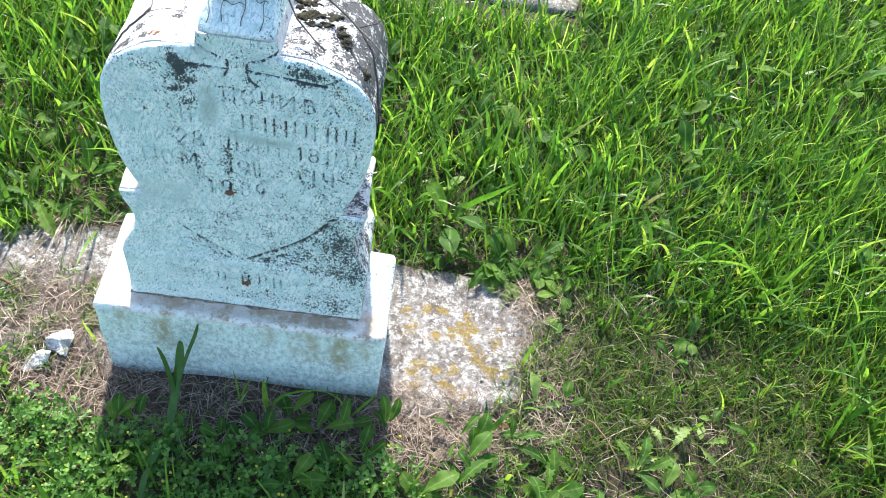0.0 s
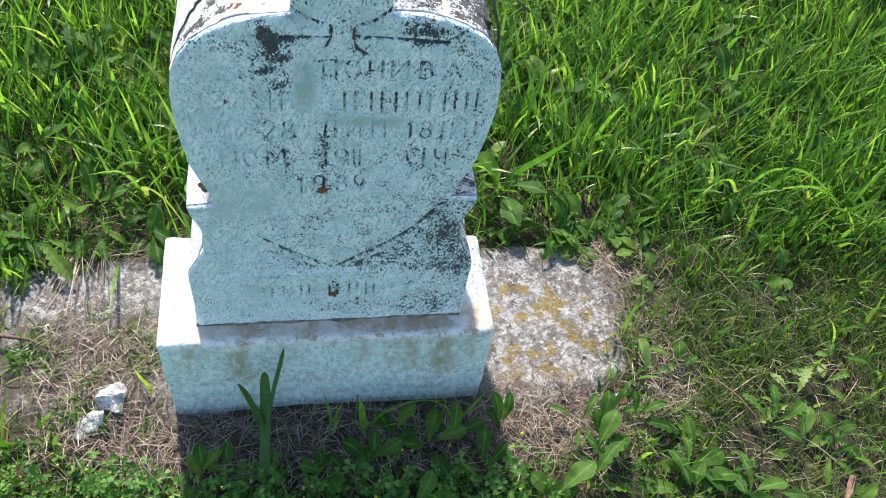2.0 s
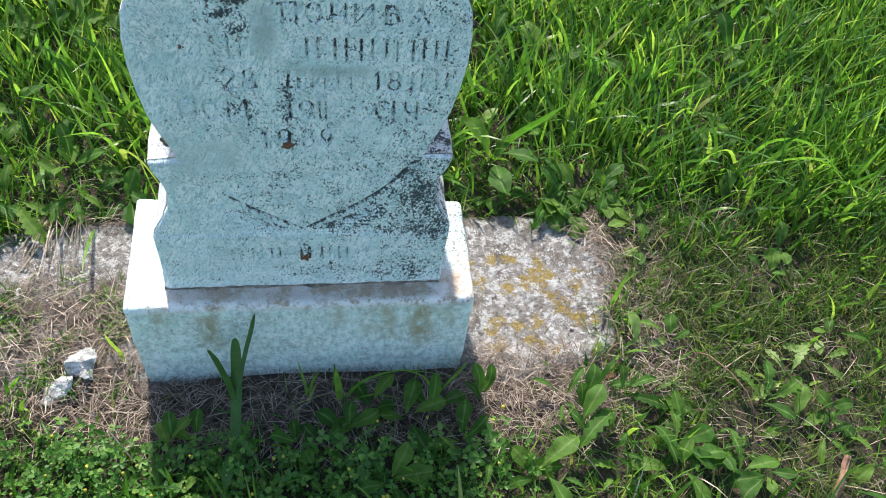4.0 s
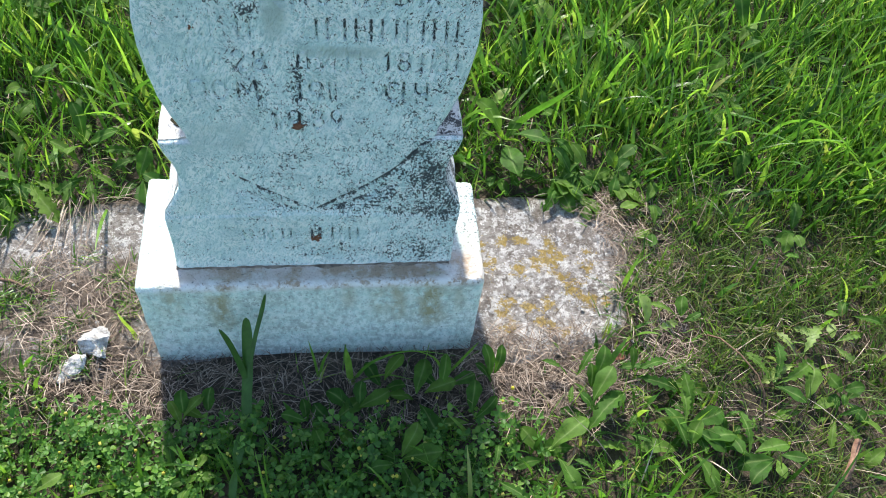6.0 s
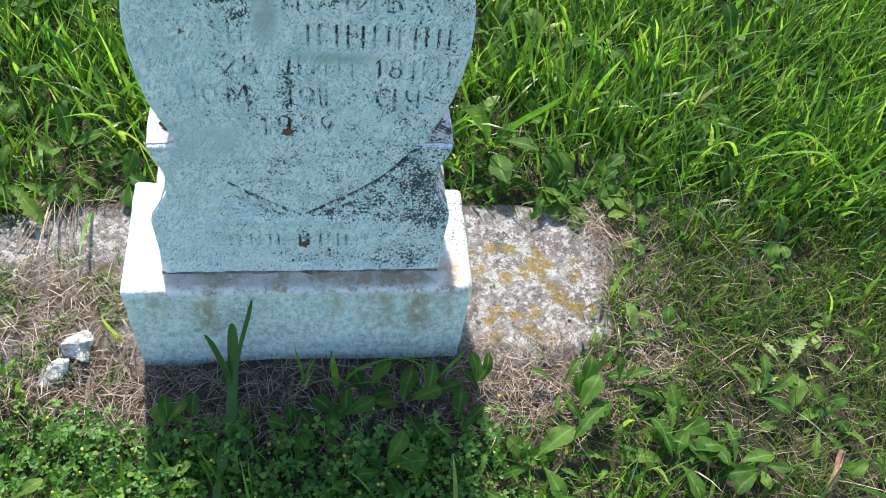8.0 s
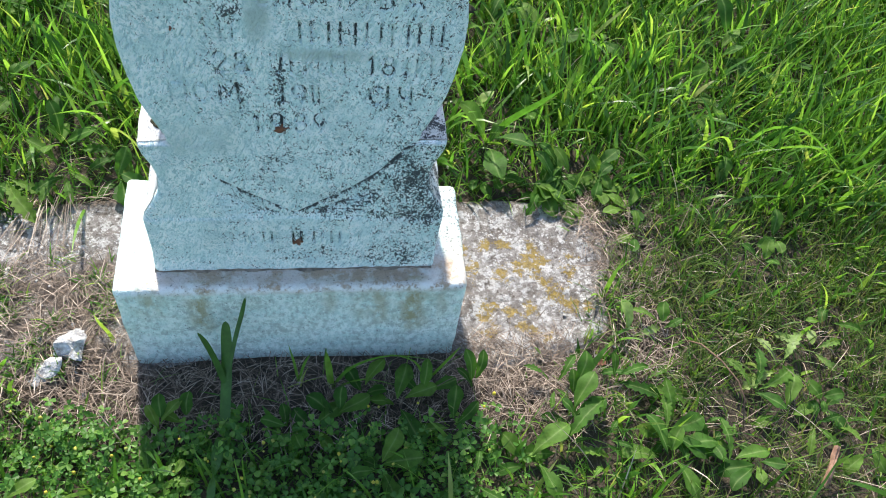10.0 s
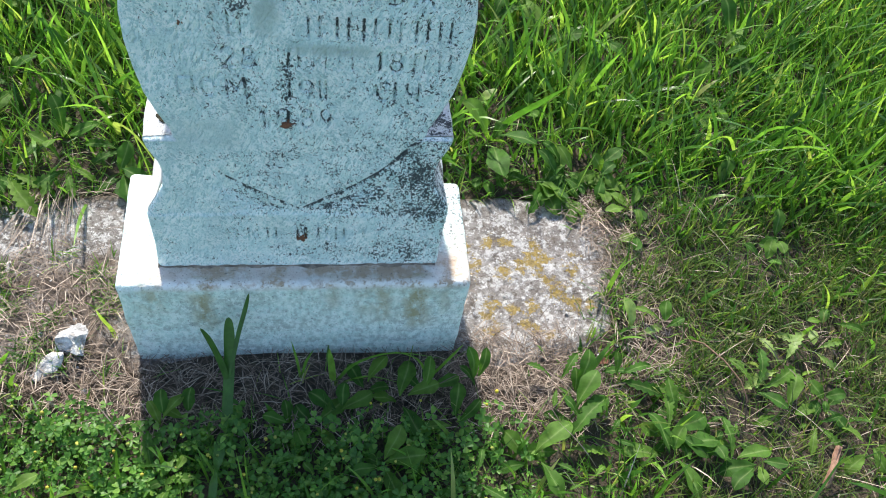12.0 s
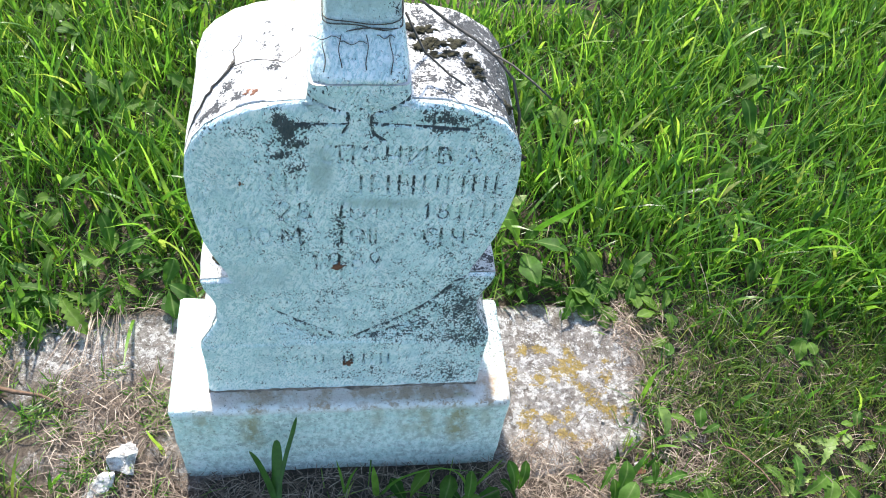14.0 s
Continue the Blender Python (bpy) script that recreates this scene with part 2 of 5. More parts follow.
JOINT = plain_material("old_mortar", (0.03, 0.025, 0.02), (0.34, 0.28, 0.22), 60, 0.95, 0.003)
RUST = plain_material("rust_stain", (0.11, 0.045, 0.028), (0.22, 0.095, 0.05), 200, 0.9, 0.001)


# ---- mesh helpers ----
def link(name, mesh, mat, parent=None, label=""):
    for mt in mat if isinstance(mat, (list, tuple)) else (mat,):
        mesh.materials.append(mt)
    ob = new(name, mesh)
    if parent:
        ob.parent = parent
    if label:
        ob["label"] = label
    return ob


def mesh_of(name, verts, faces, smooth=True):
    me = bpy.data.meshes.new(name)
    me.from_pydata(verts, [], faces)
    if smooth:
        me.polygons.foreach_set("use_smooth", np.ones(len(me.polygons), bool))
    me.update()
    return me


def quads_mesh(name, verts, quads):
    """A mesh from an (n, 3) and an (m, 4) array."""
    me = bpy.data.meshes.new(name)
    me.vertices.add(len(verts))
    me.vertices.foreach_set("co", np.asarray(verts, np.float32).ravel())
    me.loops.add(quads.size)
    me.loops.foreach_set("vertex_index", quads.astype(np.int32).ravel())
    me.polygons.add(len(quads))
    me.polygons.foreach_set("loop_start", np.arange(0, quads.size, 4, dtype=np.int32))
    me.polygons.foreach_set("use_smooth", np.ones(len(quads), bool))
    me.update(calc_edges=True)
    me.validate()
    return me


def empty(name, at=(0, 0, 0)):
    ob = new(name)
    ob.location, ob.empty_display_size = at, 0.05
    return ob


def smooth(a, b, v):
    k = np.clip((np.asarray(v, float) - a) / (b - a), 0, 1)
    return k * k * (3 - 2 * k)


def wave(x, y, seed=0.0):
    """A gentle uneven field of about -1 to 1."""
    return (np.sin(5.1 * x + 1.3 * seed) * np.cos(4.3 * y + seed) + 0.6 * np.sin(11.7 * x - 7.1 * y + 2 * seed) + 0.4 * np.cos(19.3 * x + 17.9 * y + seed)) / 2


def ground_z(x, y):
    x, y = np.asarray(x, float), np.asarray(y, float)
    near = 1 - smooth(2.0, 6.0, np.hypot(x, y))
    return near * (0.010 * wave(x, y, 1.0) - 0.028 * smooth(0.55, 1.0, x) - 0.006)


def tube(points, radius, sides=6, taper=1.0):
    """A round wire along points."""
    pts = [Vector(p) for p in points]
    verts, faces = [], []
    for i, p in enumerate(pts):
        d = (pts[min(i + 1, len(pts) - 1)] - pts[max(i - 1, 0)]).normalized()
        u = d.orthogonal().normalized() if abs(d.z) > 0.9 else d.cross(Vector((0, 0, 1))).normalized()
        v = d.cross(u)
        r = radius * (1 - (1 - taper) * i / (len(pts) - 1))
        for k in range(sides):
            a = 2 * math.pi * k / sides
            verts.append(p + r * (math.cos(a) * u + math.sin(a) * v))
    for i in range(len(pts) - 1):
        for k in range(sides):
            a, b = i * sides + k, i * sides + (k + 1) % sides
            faces.append((a, b, b + sides, a + sides))
    faces += [tuple(range(sides))[::-1], tuple(len(verts) - sides + k for k in range(sides))]
    return verts, faces


def lump(rx, ry, rz, rough, seed, facet=0.35):
    """An uneven stone."""
    bm = bmesh.new()
    bmesh.ops.create_icosphere(bm, subdivisions=3, radius=1)
    for v in bm.verts:
        d = v.co.normalized()
        k = 1 + rough * noise.noise(d * 1.7 + Vector((seed, 0, 0))) + 0.5 * rough * noise.noise(d * 4.3 + Vector((0, seed, 0)))
        q = Vector((round(d.x * 2.2) / 2.2, round(d.y * 2.2) / 2.2, round(d.z * 2.2) / 2.2))
        d = ((1 - facet) * d + facet * q) * k
        v.co = Vector((d.x * rx, d.y * ry, d.z * rz))
    me = bpy.data.meshes.new("stone")
    bm.to_mesh(me)
    bm.free()
    return me


# ---- ground and footing ----
def axis(lo, hi, step, far):
    mid = np.arange(lo, hi + step / 2, step)
    out = np.geomspace(0.1, far, 26)
    return np.concatenate([lo - out[::-1], mid, hi + out])


gx, gy = axis(-1.6, 2.4, 0.025, 400), axis(-1.4, 2.6, 0.025, 400)
X, Y = np.meshgrid(gx, gy)
Z = ground_z(X, Y)
n_x = len(gx)
cell = (np.arange(len(gy) - 1)[:, None] * n_x + np.arange(n_x - 1)[None]).ravel()
ground = link("ground", quads_mesh("ground", np.stack([X, Y, Z], -1).reshape(-1, 3), np.stack([cell, cell + 1, cell + n_x + 1, cell + n_x], 1)), SOIL)
ground.data.attributes.new("turf", "FLOAT", "POINT").data.foreach_set("value", smooth(1.3, 2.2, np.hypot(X - 0.4, Y - 0.6)).ravel().astype(np.float32))
tagged(ground, "dark soil under grass across the burial ground", "ground", kind="structure")


def slab_edge(angle):
    """The footing's half width by direction: a rounded oblong."""
    c, s = abs(math.cos(angle)), abs(math.sin(angle))
    r = 1 / ((c / 0.61) ** 4.0 + (s / 0.19) ** 4.0) ** (1 / 4.0)
    return r * (1 + 0.02 * math.sin(5 * angle + 1) + 0.03 * math.sin(11 * angle) + 0.015 * math.sin(23 * angle))


# ochre lichen: place and reach
LICHEN = [(0.296, 0.156, 0.020), (0.346, 0.146, 0.021), (0.410, 0.167, 0.027), (0.385, 0.160, 0.018), (0.406, 0.204, 0.014), (0.356, 0.212, 0.016), (0.324, 0.207, 0.016), (0.473, 0.177, 0.014), (0.434, 0.101, 0.022), (0.466, 0.141, 0.017),
          (0.313, 0.084, 0.018), (0.312, 0.034, 0.016), (0.310, 0.058, 0.014), (0.354, 0.065, 0.017), (0.390, 0.074, 0.017), (0.383, 0.030, 0.015), (0.366, 0.042, 0.012), (0.460, 0.077, 0.018), (0.489, 0.076, 0.013), (0.410, 0.018, 0.013), (0.419, 0.131, 0.016), (0.285, 0.20, 0.013)]


def build_footing():
    verts, faces, lich = [], [], []
    steps, rings = 320, 64
    for j in range(rings + 1):
        k = (j / rings) ** 0.8
        for i in range(steps):
            a = 2 * math.pi * i / steps
            r = slab_edge(a) * k
            x, y = r * math.cos(a) - 0.04, r * math.sin(a) + 0.145
            drop = 0.022 * max(0.0, (k - 0.9) / 0.1) ** 2
            z = 0.004 + 0.004 * noise.noise(Vector((x * 9, y * 9, 0))) + 0.0025 * noise.noise(Vector((x * 40, y * 40, 3))) - drop
            z -= 0.012 * float(1 - smooth(-0.06, -0.02, y - 0.05 * (1 - smooth(0.25, 0.29, x))))
            verts.append((x, y, z))
            lich.append(-0.2 + max([0.0] + [0.50 * math.exp(-(((x - lx) / lr) ** 2 + ((y - ly) / lr) ** 2) / 1.6) for lx, ly, lr in LICHEN]))
    for j in range(rings):
        for i in range(steps):
            a, b = j * steps + i, j * steps + (i + 1) % steps
            faces.append((a, b, b + steps, a + steps))
    low = len(verts)
    for i in range(steps):
        x, y, z = verts[rings * steps + i]
        verts.append((x * 1.01, y, z - 0.08))
        lich.append(-0.2)
    for i in range(steps):
        a, b = rings * steps + i, rings * steps + (i + 1) % steps
        faces.append((a, b, low + (i + 1) % steps, low + i))
    me = mesh_of("concrete_footing", verts, faces)
    me.attributes.new("lichen", "FLOAT", "POINT").data.foreach_set("value", lich)
    pos = np.array(verts)
    # soil at one side, the far rim and the front; browner along the back edge
    soil = (1 - smooth(-0.32, -0.24, pos[:, 0])) * (0.0 + 1.0 * (1 - smooth(0.16, 0.23, pos[:, 1] + 0.03 * wave(4 * pos[:, 0], 4 * pos[:, 1], 3)))) + smooth(0.28, 0.32, pos[:, 1]) + 0.7 * smooth(0.50, 0.55, pos[:, 0]) + (1 - smooth(-0.06, -0.03, pos[:, 1] - 0.045 * (1 - smooth(0.25, 0.29, pos[:, 0]))))
    me.attributes.new("soil", "FLOAT", "POINT").data.foreach_set("value", np.clip(soil, 0, 1).astype(np.float32))
    return link("concrete_footing", me, SLAB)


tagged(build_footing(), "rough grey concrete footing with ochre lichen, half covered by straw", "concrete footing")


def build_far_footing():
    bm = bmesh.new()
    bmesh.ops.create_grid(bm, x_segments=24, y_segments=16, size=0.5)
    for v in bm.verts:
        edge = max(abs(v.co.x), abs(v.co.y)) * 2
        v.co = Vector((v.co.x * 0.55, v.co.y * 0.5, 0.025 + 0.008 * noise.noise(v.co * 9) - 0.08 * max(0, edge - 0.85)))
        v.co.x += 0.02 * noise.noise(Vector((v.co.y * 9, 3, 0)))
    rim = [e for e in bm.edges if e.is_boundary]
    for v in {v for e in bmesh.ops.extrude_edge_only(bm, edges=rim)["geom"] if isinstance(e, bmesh.types.BMVert) for v in (e,)}:
        v.co.z -= 0.1
    for f in bm.faces:
        f.smooth = True
    me = bpy.data.meshes.new("concrete_footing")
    bm.to_mesh(me)
    bm.free()
    ob = link("concrete_footing", me, SLAB)
    ob.location = (0.39, 1.52, -0.018)
    return ob


tagged(build_far_footing(), "bare grey concrete footing lying in the grass behind", "concrete footing")

# ---- the gravestone ----
grave = empty("gravestone")
tagged(grave, "pale blue painted concrete gravestone with heart-shaped face, black lichen", "gravestone")
H, FOOT, FRONT, BACK = 0.196, 0.184, 0.036, 0.182     # plinth height; the headstone's foot, front and back at the foot


def build_plinth():
    """A block with rounded, slightly uneven edges."""
    bm = bmesh.new()
    bmesh.ops.create_cube(bm, size=1)
    for v in bm.verts:
        v.co = Vector((v.co.x * 0.502, (v.co.y + 0.5) * 0.207, (v.co.z + 0.5) * (H + 0.03) - 0.03))
    for v in bm.verts:
        if v.co.z < 0:
            v.co.x = v.co.x * 0.995 - 0.005
    bmesh.ops.subdivide_edges(bm, edges=bm.edges[:], cuts=64, use_grid_fill=True)
    for v in bm.verts:
        c = v.co
        # round the edges
        r = 0.009 + 0.004 * noise.noise(c * 14)
        q = Vector((min(max(c.x, -0.25 + r), 0.25 - r), min(max(c.y, r), 0.207 - r), min(c.z, H - r)))
        d = c - q
        if d.length > r:
            d = d.normalized() * r
        v.co = q + d
        v.co += 0.0016 * Vector((noise.noise(c * 30), noise.noise(c * 30 + Vector((5, 0, 0))), noise.noise(c * 26)))
    for f in bm.faces:
        f.smooth = True
    me = bpy.data.meshes.new("plinth")
    bm.to_mesh(me)
    bm.free()
    co = np.zeros(len(me.vertices) * 3, np.float32)
    me.vertices.foreach_get("co", co)
    co = co.reshape(-1, 3)
    tan = smooth(H - 0.014, H - 0.003, co[:, 2]) * np.maximum(smooth(-0.20, -0.15, co[:, 0]) * (1 - smooth(0.040, 0.06, co[:, 1])), 0.6 * smooth(0.17, 0.21, co[:, 0]) * (1 - smooth(0.06, 0.14, co[:, 1])))
    me.attributes.new("tan", "FLOAT", "POINT").data.foreach_set("value", tan.astype(np.float32))
    me.attributes.new("top", "FLOAT", "POINT").data.foreach_set("value", (smooth(H - 0.012, H - 0.002, co[:, 2]) * (1 - smooth(0.045, 0.07, co[:, 1])) * smooth(-0.235, -0.19, co[:, 0])).astype(np.float32))
    run = np.zeros(len(co))
    for x, wide, foot, much in ((-0.204, 0.016, 0.135, 0.75), (-0.135, 0.015, 0.085, 0.95), (0.050, 0.012, 0.13, 0.5), (0.095, 0.014, 0.11, 0.5), (0.122, 0.014, 0.10, 0.8), (0.172, 0.020, 0.075, 1.0), (0.215, 0.012, 0.12, 0.5)):
        run = np.maximum(run, much * np.exp(-((co[:, 0] - x) / wide) ** 2) * smooth(foot - 0.02, foot + 0.03, co[:, 2]) * (co[:, 1] < 0.02))
    me.attributes.new("run", "FLOAT", "POINT").data.foreach_set("value", run.astype(np.float32))
    edge = np.exp(-((co[:, 2] - H) / 0.010) ** 2) * np.exp(-(co[:, 1] / 0.012) ** 2)
    me.attributes.new("edge", "FLOAT", "POINT").data.foreach_set("value", edge.astype(np.float32))
    spot = 0.02 + 0.10 * smooth(0.19, 0.235, co[:, 0]) * smooth(0.05, 0.11, co[:, 1]) - 0.01
    me.attributes.new("spot", "FLOAT", "POINT").data.foreach_set("value", spot.astype(np.float32))
    # the top sinks a little towards +x, and the back is not square to the front
    co[:, 2] -= 0.009 * co[:, 0] * smooth(0.0, H, co[:, 2])
    co[:, 1] *= 1 - 0.075 * (co[:, 0] + 0.25) / 0.5
    me.vertices.foreach_set("co", co.ravel())
    me.update()
    return link("plinth", me, PLINTH, grave, "light blue painted plinth with rusty runs")


build_plinth()

# half outlines of the headstone: height above the plinth and half width, with its axis leaning a little to +x
LEFT = [(0.000, 0.199), (0.06, 0.197), (0.125, 0.199), (0.137, 0.196), (0.160, 0.184), (0.185, 0.173), (0.210, 0.170), (0.232, 0.174), (0.255, 0.183),
        (0.270, 0.186), (0.274, 0.184), (0.2745, 0.150), (0.290, 0.152), (0.320, 0.164), (0.350, 0.174), (0.385, 0.180), (0.425, 0.184), (0.460, 0.184), (0.490, 0.180),
        (0.515, 0.170), (0.535, 0.155), (0.550, 0.133), (0.560, 0.110), (0.565, 0.085), (0.567, 0.053), (0.592, 0.050)]
LEAN_X = 0.016 / 0.5


def half_width(h):
    return np.interp(h, [p[0] for p in LEFT], [p[1] for p in LEFT])


def axis_x(h):
    return 0.004 + LEAN_X * h


# strokes of the readable signs, in a box 0..1 wide and high
def arc(cx, cy, rx, ry, a0, a1, n=9):
    return [(cx + rx * math.cos(radians(a0 + (a1 - a0) * i / n)), cy + ry * math.sin(radians(a0 + (a1 - a0) * i / n))) for i in range(n + 1)]


SIGNS = {
    "1": [[(0.25, 0.75), (0.55, 1), (0.55, 0)]],
    "2": [arc(0.5, 0.7, 0.42, 0.3, 170, -30) + [(0.08, 0), (0.95, 0)]],
    "8": [arc(0.5, 0.75, 0.36, 0.25, 0, 360, 14), arc(0.5, 0.25, 0.43, 0.25, 0, 360, 14)],
    "9": [arc(0.5, 0.7, 0.4, 0.3, 0, 360, 14), [(0.9, 0.7), (0.85, 0.3), (0.6, 0)]],
    "\u041f": [[(0.05, 0), (0.05, 1), (0.9, 1), (0.9, 0)]],
    "\u041e": [arc(0.5, 0.5, 0.45, 0.5, 0, 360, 16)],
    "\u041c": [[(0.0, 0), (0.05, 1), (0.5, 0.35), (0.95, 1), (1.0, 0)]],
    "\u0421": [arc(0.55, 0.5, 0.48, 0.5, 50, 310, 14)],
    "\u0406": [[(0.5, 0), (0.5, 1)]],
    "\u0427": [[(0.1, 1), (0.12, 0.5), (0.5, 0.38), (0.9, 0.5)], [(0.9, 1), (0.9, 0)]],
    "\u0418": [[(0.05, 1), (0.05, 0), (0.9, 1), (0.9, 0)]],
    "\u0412": [[(0.1, 0), (0.1, 1)], [(0.1, 1), (0.7, 0.95), (0.75, 0.6), (0.1, 0.53)], [(0.7, 0.5), (0.85, 0.3), (0.75, 0.05), (0.1, 0)]],
    "\u0410": [[(0.0, 0), (0.5, 1), (1.0, 0)], [(0.2, 0.35), (0.8, 0.35)]],
    "\u041b": [[(0.0, 0.05), (0.22, 0.1), (0.4, 1), (0.9, 1), (0.9, 0)]],
    "|": [[(0.15, 0.0), (0.15, 1.0)], [(0.85, 0.0), (0.85, 1.0)]],
}
ROWS = [  # height of the foot, sign height, (sign, left edge x, width, depth); the rows sink a little towards +x
    (0.485, 0.025, [("\u0421", -0.019, 0.015, .5), ("\u041f", 0.001, 0.016, .8), ("\u041e", 0.025, 0.017, .8), ("\u0427", 0.050, 0.018, 1), ("\u0418", 0.075, 0.021, .75), ("\u0412", 0.106, 0.018, .8), ("\u0410", 0.133, 0.021, .7)]),
    (0.438, 0.027, [("|", x, 0.017, d) for x, d in ((-0.146, .4), (-0.110, .3), (-0.087, .45), (-0.060, .8), (0.022, 1), (0.052, 1), (0.080, 1), (0.107, .9), (0.136, 1), (0.161, 1))]),
    (0.393, 0.027, [("|", -0.150, 0.017, .4), ("|", -0.120, 0.016, .4), ("2", -0.069, 0.015, .9), ("8", -0.047, 0.014, .9), ("\u041b", -0.003, 0.018, .8), ("\u0418", 0.027, 0.017, .45), ("\u041f", 0.056, 0.017, .7),
                    ("1", 0.095, 0.012, .9), ("8", 0.112, 0.015, .9), ("|", 0.137, 0.016, .7), ("|", 0.165, 0.016, .7)]),
    (0.348, 0.027, [("\u041f", -0.120, 0.019, .8), ("\u041e", -0.095, 0.016, .8), ("\u041c", -0.067, 0.021, 1), ("1", -0.004, 0.011, 1), ("9", 0.012, 0.017, 1), ("|", 0.034, 0.010, .8), ("\u0421", 0.099, 0.017, .9), ("\u0406", 0.115, 0.010, 1), ("\u0427", 0.132, 0.017, 1)]),
    (0.301, 0.028, [("1", -0.036, 0.013, .9), ("9", -0.014, 0.015, 1), ("8", 0.013, 0.015, .9), ("9", 0.035, 0.014, .8)]),
    (0.077, 0.024, [("|", x, 0.016, d) for x, d in ((-0.093, .7), (-0.065, .6), (-0.040, 1), (0.000, 1), (0.028, .9), (0.052, .9), (0.078, .5))]),
]
HEART = [(-0.137, 0.276), (-0.105, 0.240), (-0.082, 0.209), (-0.053, 0.185), (-0.026, 0.165), (0.008, 0.141), (0.048, 0.169), (0.085, 0.195), (0.120, 0.228), (0.147, 0.266), (0.156, 0.276)]


def heart_line():
    """The carved line that closes the heart below, the arms of the carved cross, and the combed strokes under the heart:
    points, radius, depth, dirt."""
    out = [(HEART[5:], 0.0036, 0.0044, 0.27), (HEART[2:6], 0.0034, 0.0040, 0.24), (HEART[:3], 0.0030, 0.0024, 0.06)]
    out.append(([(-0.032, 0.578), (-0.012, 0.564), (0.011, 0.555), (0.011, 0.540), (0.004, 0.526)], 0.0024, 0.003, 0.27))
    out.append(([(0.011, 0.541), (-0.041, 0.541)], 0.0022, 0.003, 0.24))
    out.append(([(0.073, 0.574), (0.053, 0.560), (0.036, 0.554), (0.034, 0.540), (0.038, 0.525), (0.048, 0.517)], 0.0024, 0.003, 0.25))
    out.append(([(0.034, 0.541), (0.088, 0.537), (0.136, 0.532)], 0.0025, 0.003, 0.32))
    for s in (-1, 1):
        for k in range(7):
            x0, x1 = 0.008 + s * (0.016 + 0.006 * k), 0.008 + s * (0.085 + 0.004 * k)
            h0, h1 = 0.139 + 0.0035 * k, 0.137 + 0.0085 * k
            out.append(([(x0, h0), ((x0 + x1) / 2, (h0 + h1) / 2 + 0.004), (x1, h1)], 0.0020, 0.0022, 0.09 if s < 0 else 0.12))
    return out


def build_headstone():
    cols = 420
    hs = np.unique(np.concatenate([np.linspace(0, 0.592, 600), [0.2739, 0.2745, 0.5665, 0.567], np.linspace(0.53, 0.568, 40)]))
    rows = len(hs)
    u = np.linspace(-1, 1, cols)
    hw = half_width(hs)
    Hh = np.repeat(hs[:, None], cols, 1)
    Xx = axis_x(hs)[:, None] + hw[:, None] * u[None]
    cut, grime = np.zeros_like(Xx), np.zeros_like(Xx)

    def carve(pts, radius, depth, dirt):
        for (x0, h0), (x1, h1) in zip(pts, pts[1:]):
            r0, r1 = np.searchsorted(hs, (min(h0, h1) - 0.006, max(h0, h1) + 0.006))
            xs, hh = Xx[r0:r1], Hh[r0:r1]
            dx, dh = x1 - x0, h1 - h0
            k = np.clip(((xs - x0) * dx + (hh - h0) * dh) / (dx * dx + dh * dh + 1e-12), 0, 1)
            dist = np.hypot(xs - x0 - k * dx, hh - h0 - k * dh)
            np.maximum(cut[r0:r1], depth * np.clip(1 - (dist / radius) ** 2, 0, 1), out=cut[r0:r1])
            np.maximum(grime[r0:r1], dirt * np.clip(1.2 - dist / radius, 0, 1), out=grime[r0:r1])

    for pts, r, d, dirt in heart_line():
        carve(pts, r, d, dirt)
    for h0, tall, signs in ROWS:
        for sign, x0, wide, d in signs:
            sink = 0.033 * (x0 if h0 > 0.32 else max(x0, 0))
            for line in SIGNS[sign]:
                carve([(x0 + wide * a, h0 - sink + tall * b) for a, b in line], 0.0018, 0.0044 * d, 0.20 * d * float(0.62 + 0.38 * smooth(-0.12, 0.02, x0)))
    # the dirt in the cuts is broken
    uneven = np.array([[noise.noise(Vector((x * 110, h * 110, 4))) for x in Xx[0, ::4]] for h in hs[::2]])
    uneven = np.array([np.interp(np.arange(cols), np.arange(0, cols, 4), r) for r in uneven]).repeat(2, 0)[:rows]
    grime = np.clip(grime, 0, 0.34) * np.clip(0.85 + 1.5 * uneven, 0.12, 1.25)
    # the field below the heart lies a little deeper, the foot block stands proud
    line_h = np.interp(Xx, [p[0] for p in HEART], [p[1] for p in HEART])
    foot_h = 0.131 - 0.06 * np.clip(Xx - 0.008, 0, None) - 0.012 * np.clip(-Xx, 0, None)
    below = smooth(0.0, 0.006, line_h - Hh) * smooth(0.0, 0.004, Hh - foot_h)
    cut = cut + 0.0020 * below
    lumps = np.array([[noise.noise(Vector((x * 22, h * 22, 0))) for x in Xx[0, ::12]] for h in hs])
    lumps = np.array([np.interp(np.arange(cols), np.arange(0, cols, 12), r) for r in lumps])
    cut = cut + 0.0012 * lumps
    # rounded rim
    gap = np.minimum(Xx - (axis_x(hs) - hw)[:, None], (axis_x(hs) + hw)[:, None] - Xx)
    top_gap = np.where(np.abs(Xx - axis_x(0.58)) > 0.052, 0.567 - Hh, 1.0)
    gap = np.clip(np.minimum(gap, np.maximum(top_gap, 0)), 0, None)
    rr = 0.009
    rim = np.where(gap < rr, rr - np.sqrt(np.clip(rr * rr - (rr - gap) ** 2, 0, None)), 0)
    cut = cut + rim
    # black lichen gathers to one side, along the lower field and below the top rim
    side = smooth(0.0, 0.19, Xx)
    grime = grime + 0.012 + 0.035 * side - 0.04 * (1 - smooth(-0.14, -0.04, Xx)) + 0.055 * below * smooth(-0.10, 0.02, Xx)

